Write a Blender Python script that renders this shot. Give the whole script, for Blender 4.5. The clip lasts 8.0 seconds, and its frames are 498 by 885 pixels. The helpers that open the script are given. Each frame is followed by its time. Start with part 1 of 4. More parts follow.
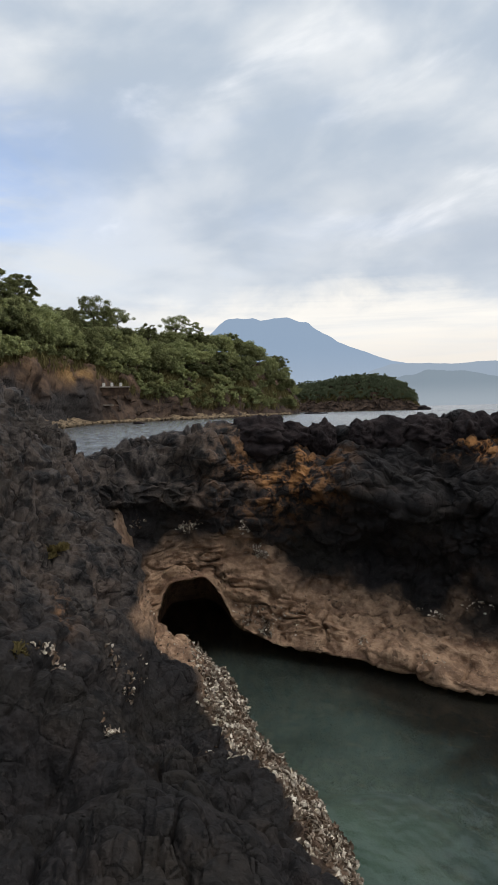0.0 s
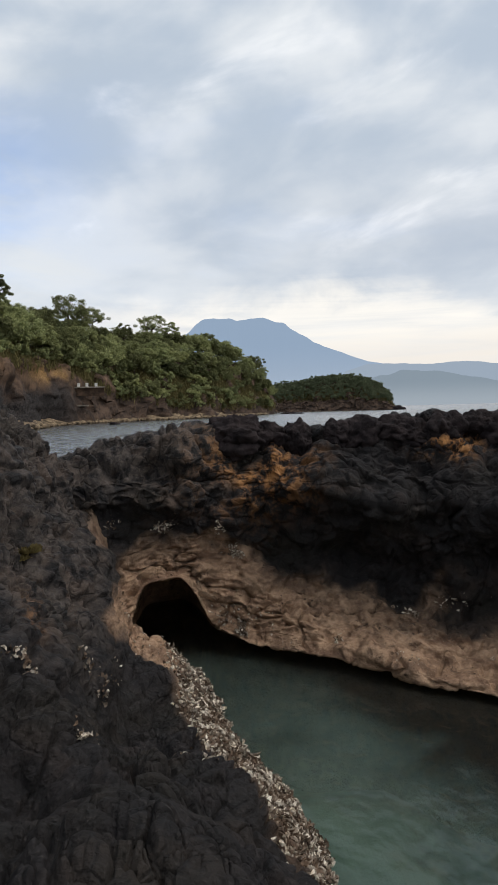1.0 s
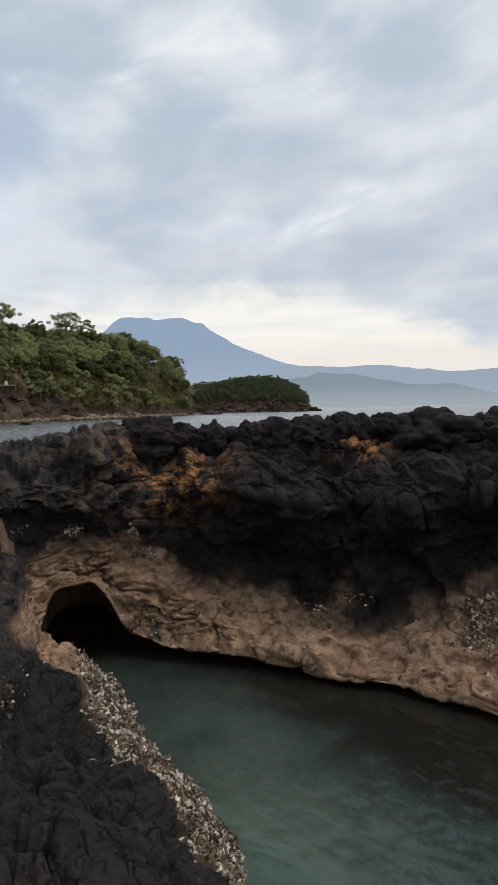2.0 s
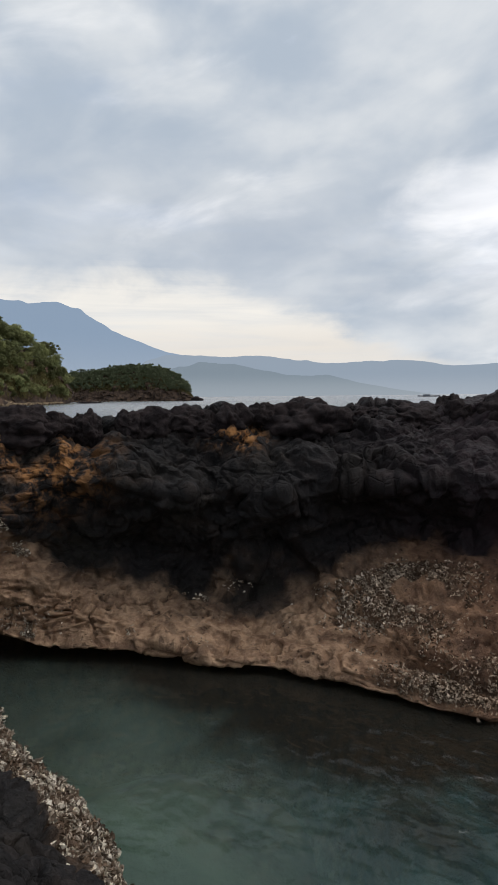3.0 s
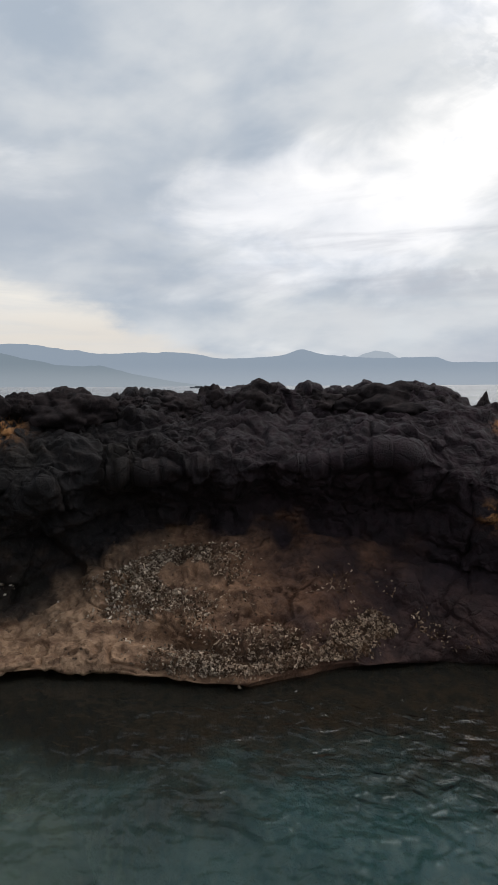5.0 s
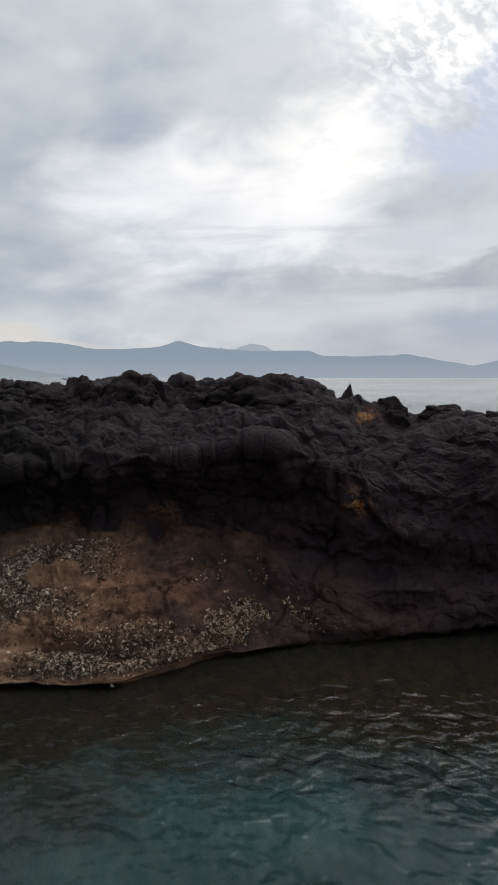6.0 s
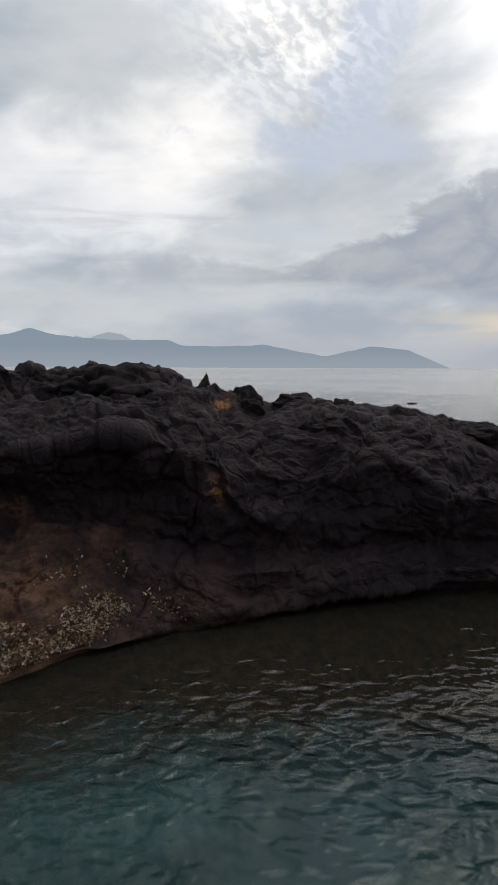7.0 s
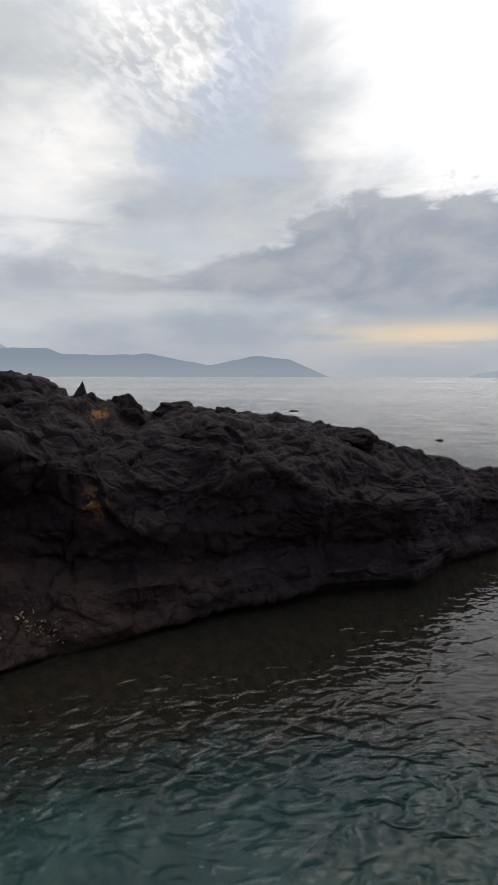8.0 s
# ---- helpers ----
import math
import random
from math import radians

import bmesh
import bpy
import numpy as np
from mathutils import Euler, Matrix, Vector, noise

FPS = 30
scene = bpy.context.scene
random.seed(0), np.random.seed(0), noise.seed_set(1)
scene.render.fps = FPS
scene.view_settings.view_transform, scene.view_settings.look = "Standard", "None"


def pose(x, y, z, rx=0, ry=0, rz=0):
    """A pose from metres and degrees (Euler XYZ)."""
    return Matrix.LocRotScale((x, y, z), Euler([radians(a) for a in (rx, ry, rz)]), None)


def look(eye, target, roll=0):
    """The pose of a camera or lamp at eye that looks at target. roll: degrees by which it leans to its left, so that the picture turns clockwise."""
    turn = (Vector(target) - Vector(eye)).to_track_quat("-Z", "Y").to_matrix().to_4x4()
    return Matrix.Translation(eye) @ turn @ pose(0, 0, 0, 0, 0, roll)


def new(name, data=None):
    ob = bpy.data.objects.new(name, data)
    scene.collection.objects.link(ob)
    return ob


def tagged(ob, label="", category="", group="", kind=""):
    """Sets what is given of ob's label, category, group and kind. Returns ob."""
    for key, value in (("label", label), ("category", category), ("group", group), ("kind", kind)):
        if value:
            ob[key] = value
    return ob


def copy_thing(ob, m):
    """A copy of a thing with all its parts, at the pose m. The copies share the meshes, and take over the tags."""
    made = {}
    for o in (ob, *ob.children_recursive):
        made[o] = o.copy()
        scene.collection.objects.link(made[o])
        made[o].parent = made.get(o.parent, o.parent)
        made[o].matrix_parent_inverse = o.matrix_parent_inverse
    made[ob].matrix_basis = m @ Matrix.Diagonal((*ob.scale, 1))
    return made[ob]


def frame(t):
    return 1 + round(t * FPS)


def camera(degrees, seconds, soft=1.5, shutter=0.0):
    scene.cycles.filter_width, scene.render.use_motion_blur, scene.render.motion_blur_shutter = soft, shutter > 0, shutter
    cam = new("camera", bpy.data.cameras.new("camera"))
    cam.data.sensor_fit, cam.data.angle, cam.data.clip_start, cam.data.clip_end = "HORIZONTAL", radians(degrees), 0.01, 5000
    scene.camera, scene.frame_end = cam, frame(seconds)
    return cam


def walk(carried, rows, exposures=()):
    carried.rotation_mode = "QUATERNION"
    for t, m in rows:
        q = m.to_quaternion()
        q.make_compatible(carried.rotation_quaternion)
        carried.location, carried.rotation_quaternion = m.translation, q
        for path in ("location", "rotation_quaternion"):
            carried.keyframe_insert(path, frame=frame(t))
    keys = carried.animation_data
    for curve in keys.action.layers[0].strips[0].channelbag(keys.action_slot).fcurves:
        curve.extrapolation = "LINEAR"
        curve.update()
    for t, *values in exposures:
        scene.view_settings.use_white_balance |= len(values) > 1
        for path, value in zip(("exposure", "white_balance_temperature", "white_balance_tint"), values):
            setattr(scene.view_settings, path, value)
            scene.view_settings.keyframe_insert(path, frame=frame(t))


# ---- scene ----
# camera: seconds, place (metres from the first eye), yaw, pitch, lean to the right (degrees)
cam = camera(44.66, 8.0, soft=1.15)
EYE = 2.9
ROWS = [
    (0.0, -0.000, -0.000, -0.000, -5.66, -3.12, 1.41),
    (0.5, 0.004, 0.012, -0.008, -6.01, -3.11, 1.71),
    (1.0, 0.018, 0.007, -0.006, -7.86, -3.16, 1.53),
    (2.5, 0.084, -0.050, 0.008, -20.84, -3.70, 0.89),
    (3.0, 0.101, -0.042, 0.006, -26.66, -4.41, 0.56),
    (3.5, 0.127, -0.060, -0.003, -31.99, -4.70, 0.58),
    (4.0, 0.157, -0.090, -0.013, -37.65, -5.04, 0.99),
    (4.5, 0.167, -0.112, -0.016, -42.38, -5.18, 0.74),
    (6.0, 0.237, -0.180, -0.015, -59.21, -6.14, -0.07),
    (6.5, 0.252, -0.212, -0.019, -64.83, -6.70, 0.05),
    (7.0, 0.263, -0.219, -0.023, -72.32, -7.07, -0.22),
    (7.5, 0.310, -0.241, -0.038, -77.63, -6.79, -0.31),
    (8.0, 0.379, -0.265, -0.034, -83.05, -6.20, -0.14),
]


def view(x, y, z, yaw, pitch, lean):
    eye, a, b = Vector((x, y, EYE + z)), radians(yaw), radians(pitch)
    return look(eye, eye + Vector((-math.sin(a) * math.cos(b), math.cos(a) * math.cos(b), math.sin(b))), -lean)


walk(cam, [(t, view(*row)) for t, *row in ROWS], [(0.0, 0.2), (1.0, 0.2), (2.5, 0.1), (3.5, 0.0), (4.5, -0.03), (6.5, -0.18), (8.0, -0.3)])

# ---- light: a veiled sun over the sea, under broken cloud ----
SUN_AZ, SUN_EL = 110.0, 64.0          # degrees clockwise from +y, degrees up


def direction(az, el):
    a, e = radians(az), radians(el)
    return Vector((math.sin(a) * math.cos(e), math.cos(a) * math.cos(e), math.sin(e)))


sun = new("sun", bpy.data.lights.new("sun", "SUN"))
sun.data.energy, sun.data.angle, sun.data.color = 1.0, radians(36), (1.0, 0.92, 0.83)
sun.matrix_world = look(direction(SUN_AZ, SUN_EL) * 60, (0, 0, 0))


class Nodes:
    """Short hand for building a node tree."""

    def __init__(self, tree):
        self.tree = tree
        tree.nodes.clear()

    def add(self, kind, **values):
        node = self.tree.nodes.new(kind)
        for key, value in values.items():
            setattr(node, key, value)
        return node

    def put(self, socket, value):
        if isinstance(value, bpy.types.NodeSocket):
            self.tree.links.new(value, socket)
        elif value is not None:
            socket.default_value = value

    def math(self, op, a, b=None, c=None, clamp=False):
        node = self.add("ShaderNodeMath", operation=op, use_clamp=clamp)
        for socket, value in zip(node.inputs, (a, b, c)):
            self.put(socket, value)
        return node.outputs[0]

    def vec(self, op, a, b=None):
        node = self.add("ShaderNodeVectorMath", operation=op)
        self.put(node.inputs[0], a)
        self.put(node.inputs[1], b)
        return node.outputs[0]

    def join(self, x, y, z):
        node = self.add("ShaderNodeCombineXYZ")
        for socket, value in zip(node.inputs, (x, y, z)):
            self.put(socket, value)
        return node.outputs[0]

    def split(self, v):
        node = self.add("ShaderNodeSeparateXYZ")
        self.put(node.inputs[0], v)
        return node.outputs

    def mix(self, fac, a, b, blend="MIX"):
        node = self.add("ShaderNodeMix", data_type="RGBA", blend_type=blend)
        self.put(node.inputs[0], fac)
        for socket, value in ((node.inputs[6], a), (node.inputs[7], b)):
            self.put(socket, (*value, 1.0) if isinstance(value, tuple) and len(value) == 3 else value)
        return node.outputs[2]

    def noise(self, vector, scale, detail=5.0, rough=0.55, distortion=0.0):
        node = self.add("ShaderNodeTexNoise")
        self.put(node.inputs["Vector"], vector)
        for key, value in (("Scale", scale), ("Detail", detail), ("Roughness", rough), ("Distortion", distortion)):
            node.inputs[key].default_value = value
        return node.outputs[0]

    def cells(self, vector, scale, feature="F1", random=1.0):
        node = self.add("ShaderNodeTexVoronoi", feature=feature)
        self.put(node.inputs["Vector"], vector)
        node.inputs["Scale"].default_value = scale
        node.inputs["Randomness"].default_value = random
        return node.outputs[0]

    def ramp(self, x, a, b, lo=0.0, hi=1.0):
        node = self.add("ShaderNodeMapRange", interpolation_type="SMOOTHSTEP")
        self.put(node.inputs[0], x)
        for socket, value in zip(node.inputs[1:5], (a, b, lo, hi)):
            socket.default_value = value
        return node.outputs[0]

    def bell(self, x, middle, width):
        d = self.math("DIVIDE", self.math("SUBTRACT", x, middle), width)
        return self.math("POWER", 2.718, self.math("MULTIPLY", self.math("MULTIPLY", d, d), -1.0))


def make_world():
    world = bpy.data.worlds.new("sky")
    scene.world = world
    world.use_nodes = True
    n = Nodes(world.node_tree)
    way = n.add("ShaderNodeTexCoord").outputs["Generated"]
    x, y, z = n.split(way)
    az = n.math("MULTIPLY", n.math("ARCTAN2", x, y), 57.2958)
    el = n.math("MULTIPLY", n.math("ARCSINE", z), 57.2958)
    up = n.math("ADD", n.math("MAXIMUM", z, 0.0), 0.16)
    px, py = n.math("DIVIDE", x, up), n.math("DIVIDE", y, up)

    def drawn(across, upward, seed, scale=1.0, detail=6.0, rough=0.55, warp=0.3, slope=0.0):
        """Cloud noise stretched along bands that climb by the given slope."""
        tilted = n.math("SUBTRACT", el, n.math("MULTIPLY", az, slope))
        return n.noise(n.join(n.math("MULTIPLY", az, across), n.math("MULTIPLY", tilted, upward), seed), scale, detail, rough, warp)

    def times(*values):
        total = values[0]
        for value in values[1:]:
            total = n.math("MULTIPLY", total, value)
        return total

    # high sheet of cloud, its billows drawn out along the coast
    billow = n.noise(n.join(n.math("ADD", px, 3.1), n.math("MULTIPLY", py, 1.25), 1.7), 0.8, 5.0, 0.5, 0.3)
    wisps = drawn(0.055, 0.10, 4.2, 1.2, 5.0, 0.48, 0.25)
    strokes = drawn(0.07, 0.14, 7.9, 1.4, 5.0, 0.5, 0.3, 0.2)
    body = n.math("ADD", n.math("ADD", times(billow, 0.38), times(wisps, 0.37)), times(strokes, 0.25))
    cloud = n.mix(n.ramp(body, 0.40, 0.60), (0.43, 0.50, 0.59), (0.705, 0.735, 0.765))
    sheet = times(n.bell(el, 14.5, 6.0), n.bell(az, 24.0, 34.0))
    cloud = n.mix(times(sheet, 0.6, n.ramp(wisps, 0.3, 0.6, 1.0, 0.55)), cloud, (0.42, 0.475, 0.56))
    # away from the sun the cloud is lit less
    toward = n.math("ADD", times(x, math.sin(radians(SUN_AZ))), times(y, math.cos(radians(SUN_AZ))))
    lit = n.ramp(toward, -1.0, -0.6, 0.5, 1.0)
    cloud = n.mix(1.0, cloud, n.join(lit, lit, lit), "MULTIPLY")
    # clear sky in the gaps
    clear = n.add("ShaderNodeTexSky", sky_type="NISHITA", sun_disc=False)
    clear.sun_elevation, clear.sun_rotation = radians(SUN_EL), radians(SUN_AZ)
    blue = n.mix(1.0, clear.outputs[0], (0.175, 0.18, 0.20), "MULTIPLY")
    gaps = drawn(0.03, 0.07, 9.0, 1.7, 6.0, 0.55, 0.5)
    west = times(n.bell(az, -22.0, 13.0), n.bell(el, 19.0, 9.0))
    hole = n.math("ADD", n.ramp(gaps, 0.56, 0.75, 0.0, 0.15), times(west, 1.3, n.ramp(gaps, 0.34, 0.58)), clamp=True)
    sky = n.mix(times(hole, n.ramp(az, -25.0, 0.0, 0.72, 0.55)), cloud, blue)
    # the veiled sun's light spread through the cloud, torn at its edges
    tear = drawn(0.05, 0.12, 2.2, 1.5, 6.0, 0.52, 0.4, 0.12)
    sway = n.math("SUBTRACT", tear, 0.5)
    spread = times(n.bell(az, 59.0, 12.5), n.bell(el, 15.5, 5.8), 1.1)
    east = n.math("MAXIMUM", spread, times(n.bell(az, 101.0, 14.5), n.bell(el, 23.0, 9.0), 1.15))
    high = times(n.bell(az, 72.0, 14.0), n.bell(el, 29.0, 7.0), 0.5)
    field = n.math("ADD", n.math("ADD", east, high), times(sway, 1.9))
    glow = n.ramp(field, 0.10, 0.95)
    # a pale blue rift runs down through the bright cloud, then along it
    rift = n.math("ABSOLUTE", n.math("SUBTRACT", n.math("SUBTRACT", az, 82.0), times(n.math("SUBTRACT", el, 24.0), 0.42)))
    rift = times(n.ramp(rift, 5.6, 0.6), n.ramp(el, 15.0, 19.5))
    shelf = times(n.bell(az, 79.0, 8.5), n.bell(el, 18.8, 3.0))
    rift = n.ramp(n.math("ADD", n.math("MAXIMUM", rift, shelf), times(n.math("SUBTRACT", drawn(0.16, 0.26, 5.1, 1.3, 6.0, 0.58, 0.4), 0.5), 1.8)), 0.30, 0.85)
    glow = times(glow, n.math("SUBTRACT", 1.0, times(rift, 0.85)))
    core = times(n.bell(az, 110.0, 11.0), n.bell(el, 33.0, 13.0), 5.0)
    # overhead: unseen bright patch above the view, added to brighten the ripples
    overhead = times(n.bell(az, 90.0, 22.0), n.bell(el, 46.0, 11.0), 2.0)
    veil = times(n.bell(az, 103.0, 60.0), n.bell(el, 29.0, 30.0), 0.06)
    glow = n.math("ADD", times(glow, 0.8), veil)
    patches = times(n.math("ADD", core, overhead), n.math("ADD", times(tear, 0.6), 0.6))
    fleece = n.ramp(n.noise(n.join(n.math("ADD", px, times(py, 0.5)), times(py, 1.5), 0.3), 20.0, 3.0, 0.55, 0.4), 0.40, 0.64)
    glow = n.math("ADD", glow, times(n.bell(az, 76.0, 7.0), n.bell(el, 27.5, 5.0), fleece, 0.65))
    sky = n.mix(times(rift, 0.75), sky, (0.60, 0.675, 0.82))
    sky = n.mix(1.0, sky, n.mix(glow, (0, 0, 0), (0.62, 0.555, 0.495)), "ADD")
    sky = n.mix(1.0, sky, n.mix(patches, (0, 0, 0), (0.575, 0.575, 0.59)), "ADD")
    # thin darker streaks across the bright cloud
    wires = n.ramp(drawn(0.05, 0.36, 3.3, 1.3, 5.0, 0.5, 0.5, 0.05), 0.50, 0.68)
    sky = n.mix(times(wires, n.ramp(az, 40.0, 55.0), n.bell(el, 11.5, 5.0), 0.5), sky, (0.52, 0.54, 0.60))
    # pale warm band low over the far shore, thinning seaward
    streak = drawn(0.02, 0.3, 0.4, 1.8, 7.0, 0.55, 0.4)
    puffs = n.noise(n.join(az, times(el, 1.6), 0.0), 0.075, 6.0, 0.58, 0.4)
    top = n.math("ADD", el, n.math("ADD", times(streak, 5.0), times(n.math("SUBTRACT", puffs, 0.5), 10.0)))
    top = n.math("ADD", top, n.ramp(az, 22.0, 50.0, -1.2, 7.0))
    low = times(n.ramp(top, 12.6, 9.6), n.ramp(az, -16.0, 6.0), n.ramp(az, 62.0, 46.0))
    sky = n.mix(times(low, n.ramp(streak, 0.3, 0.6, 0.45, 0.9)), sky, n.mix(n.ramp(el, 4.0, 8.5), (0.81, 0.755, 0.685), (0.94, 0.90, 0.83)))
    haze = times(n.ramp(el, 7.0, 0.0, 0.0, 0.8), n.ramp(az, 50.0, 75.0))
    sky = n.mix(haze, sky, (0.52, 0.54, 0.60))
    # grey bank of cloud over the open sea, heaped towards the sun and drawn out to a tail
    bumps = n.math("SUBTRACT", drawn(0.16, 0.3, 6.6, 1.2, 7.0, 0.58, 0.4), 0.5)
    crown = n.math("ADD", n.ramp(az, 76.0, 93.0, 10.2, 16.2), times(bumps, 7.5))
    sole = n.math("ADD", n.ramp(az, 70.0, 92.0, 7.6, 5.6), times(n.math("SUBTRACT", streak, 0.5), 4.0))
    under = n.ramp(n.math("SUBTRACT", crown, el), 0.0, 1.5)
    over = n.ramp(n.math("SUBTRACT", el, sole), -0.6, 1.6)
    bank = times(under, over, n.ramp(az, 48.0, 86.0, 0.15, 1.0))
    sky = n.mix(times(bank, 0.9), sky, n.mix(n.ramp(n.math("ADD", bumps, times(wisps, 0.5)), 0.0, 0.45), (0.36, 0.415, 0.505), (0.53, 0.55, 0.60)))
    gold = times(n.bell(az, 101.0, 11.0), n.bell(el, 3.8, 1.2))
    sky = n.mix(times(gold, n.ramp(streak, 0.38, 0.58)), sky, (0.95, 0.80, 0.60))
    out = n.add("ShaderNodeBackground")
    n.put(out.inputs["Color"], sky)
    out.inputs["Strength"].default_value = 1.0
    n.put(n.add("ShaderNodeOutputWorld").inputs["Surface"], out.outputs[0])


make_world()


# ---- materials ----
def material(name):
    m = bpy.data.materials.new(name)
    m.use_nodes = True
    n = Nodes(m.node_tree)
    out = n.add("ShaderNodeOutputMaterial")
    return m, n, out


def principled(n, out, colour, rough, bump=None, strength=0.5, distance=0.02, specular=0.4):
    b = n.add("ShaderNodeBsdfPrincipled")
    n.put(b.inputs["Base Color"], (*colour, 1.0) if isinstance(colour, tuple) else colour)
    n.put(b.inputs["Roughness"], rough)
    b.inputs["Specular IOR Level"].default_value = specular
    if bump is not None:
        node = n.add("ShaderNodeBump")
        node.inputs["Strength"].default_value = strength
        node.inputs["Distance"].default_value = distance
        n.put(node.inputs["Height"], bump)
        n.put(b.inputs["Normal"], node.outputs[0])
    n.put(out.inputs["Surface"], b.outputs[0])
    return b


def rock_material():
    """Black lava; the zones red, green, blue name bare tan rock, orange lichen and shell crust."""
    m, n, out = material("lava_rock")
    where = n.add("ShaderNodeNewGeometry").outputs["Position"]
    zone = n.add("ShaderNodeAttribute", attribute_name="zone").outputs["Color"]
    # alpha: weathered upper-left rock, made paler to stand for the light on it
    paler = n.add("ShaderNodeAttribute", attribute_name="zone").outputs["Alpha"]
    node = n.add("ShaderNodeSeparateColor")
    n.put(node.inputs[0], zone)
    tan, lichen, crust = node.outputs
    broad, mid, fine = n.noise(where, 1.1, 4.0), n.noise(where, 7.0, 7.0, 0.62), n.noise(where, 45.0, 6.0, 0.65)
    # the seaward rock is backlit: its shade is put into the colours below
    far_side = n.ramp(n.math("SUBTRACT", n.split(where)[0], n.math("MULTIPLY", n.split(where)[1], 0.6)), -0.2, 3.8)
    bent = n.vec("ADD", where, n.join(n.math("MULTIPLY", mid, 0.12), n.math("MULTIPLY", fine, 0.05), n.math("MULTIPLY", broad, 0.1)))
    cracks = n.math("MAXIMUM", n.ramp(n.cells(bent, 4.2, "DISTANCE_TO_EDGE"), 0.0, 0.05), n.ramp(n.noise(where, 2.6, 4.0), 0.46, 0.54))
    dark = n.mix(n.ramp(mid, 0.32, 0.7), (0.0062, 0.0053, 0.0056), (0.0205, 0.0174, 0.0174))
    dark = n.mix(n.ramp(broad, 0.45, 0.7), dark, n.mix(mid, (0.0072, 0.0058, 0.0043), (0.0195, 0.0157, 0.0110)))
    dark = n.mix(n.math("MULTIPLY", n.ramp(n.noise(where, 3.1, 5.0, 0.6), 0.5, 0.66), n.ramp(paler, 0.05, 0.5, 0.12, 0.6)), dark, (0.095, 0.064, 0.046))
    dark = n.mix(n.ramp(fine, 0.56, 0.72, 0.0, 0.55), dark, (0.085, 0.074, 0.066))
    dark = n.mix(n.math("MULTIPLY", paler, n.ramp(mid, 0.38, 0.62)), dark, n.mix(fine, (0.06, 0.048, 0.042), (0.22, 0.18, 0.15)))
    dark = n.mix(cracks, n.mix(0.5, (0.009, 0.0075, 0.0075), dark), dark)
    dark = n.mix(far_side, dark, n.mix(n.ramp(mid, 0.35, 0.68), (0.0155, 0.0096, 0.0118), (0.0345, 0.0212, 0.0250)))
    rust = n.mix(n.ramp(mid, 0.4, 0.65), (0.14, 0.056, 0.022), (0.47, 0.225, 0.08))
    # wave-cut rock: worn smooth, banded, with a few pockets
    px, py, pz = n.split(bent)
    bands = n.noise(n.join(n.math("MULTIPLY", px, 0.8), n.math("MULTIPLY", py, 0.8), n.math("MULTIPLY", pz, 4.5)), 2.2, 6.0, 0.6, 0.5)
    sand = n.mix(n.ramp(mid, 0.32, 0.66), (0.20, 0.118, 0.072), (0.46, 0.30, 0.19))
    sand = n.mix(n.ramp(bands, 0.50, 0.66, 0.0, 0.75), sand, (0.185, 0.105, 0.066))
    sand = n.mix(n.ramp(n.noise(where, 1.7, 5.0, 0.6), 0.52, 0.7, 0.0, 0.7), sand, (0.155, 0.105, 0.072))
    sand = n.mix(n.ramp(fine, 0.58, 0.72, 0.0, 0.6), sand, (0.50, 0.40, 0.30))
    # pits and carved hollows: their shade is painted in as dark brown
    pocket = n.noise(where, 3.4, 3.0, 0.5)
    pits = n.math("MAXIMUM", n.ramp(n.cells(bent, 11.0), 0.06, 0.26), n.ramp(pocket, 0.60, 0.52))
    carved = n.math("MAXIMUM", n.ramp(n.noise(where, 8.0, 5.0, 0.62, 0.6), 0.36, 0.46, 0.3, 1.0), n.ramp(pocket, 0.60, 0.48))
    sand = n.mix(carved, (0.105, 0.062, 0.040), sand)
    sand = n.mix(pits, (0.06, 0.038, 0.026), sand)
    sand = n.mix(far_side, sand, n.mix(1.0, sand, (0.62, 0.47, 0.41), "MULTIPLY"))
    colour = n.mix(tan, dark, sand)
    colour = n.mix(n.math("MULTIPLY", lichen, n.ramp(n.noise(where, 7.0, 6.0, 0.7), 0.44, 0.56)), colour, rust)
    shell = n.mix(n.ramp(n.noise(where, 38.0, 5.0, 0.7), 0.38, 0.62), (0.03, 0.02, 0.015), (0.16, 0.115, 0.085))
    colour = n.mix(crust, colour, shell)
    depth = n.math("ADD", n.split(where)[2], n.math("MULTIPLY", broad, 0.5))
    silt = n.mix(mid, (0.17, 0.20, 0.14), (0.36, 0.37, 0.27))
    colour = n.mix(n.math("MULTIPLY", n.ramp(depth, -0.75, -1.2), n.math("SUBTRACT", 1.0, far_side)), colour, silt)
    grit = n.cells(bent, 34.0)
    height = n.math("ADD", n.math("MULTIPLY", mid, 0.75), n.math("ADD", n.math("MULTIPLY", fine, 0.45), n.math("MULTIPLY", grit, 0.12)))
    weedy = n.mix(n.ramp(mid, 0.35, 0.65), (0.014, 0.012, 0.007), (0.105, 0.068, 0.036))
    colour = n.mix(n.math("MULTIPLY", n.ramp(n.split(where)[2], 0.04, -0.08), n.ramp(depth, -1.0, -0.6)), colour, weedy)
    height = n.math("ADD", height, n.math("MULTIPLY", n.math("MULTIPLY", n.math("ADD", pits, carved), tan), 0.45))
    height = n.math("ADD", height, n.math("MULTIPLY", n.math("MULTIPLY", cracks, n.math("SUBTRACT", 1.0, tan)), 0.3))
    principled(n, out, colour, n.ramp(mid, 0.3, 0.7, 0.60, 0.88), height, 0.85, 0.05, 0.25)
    return m


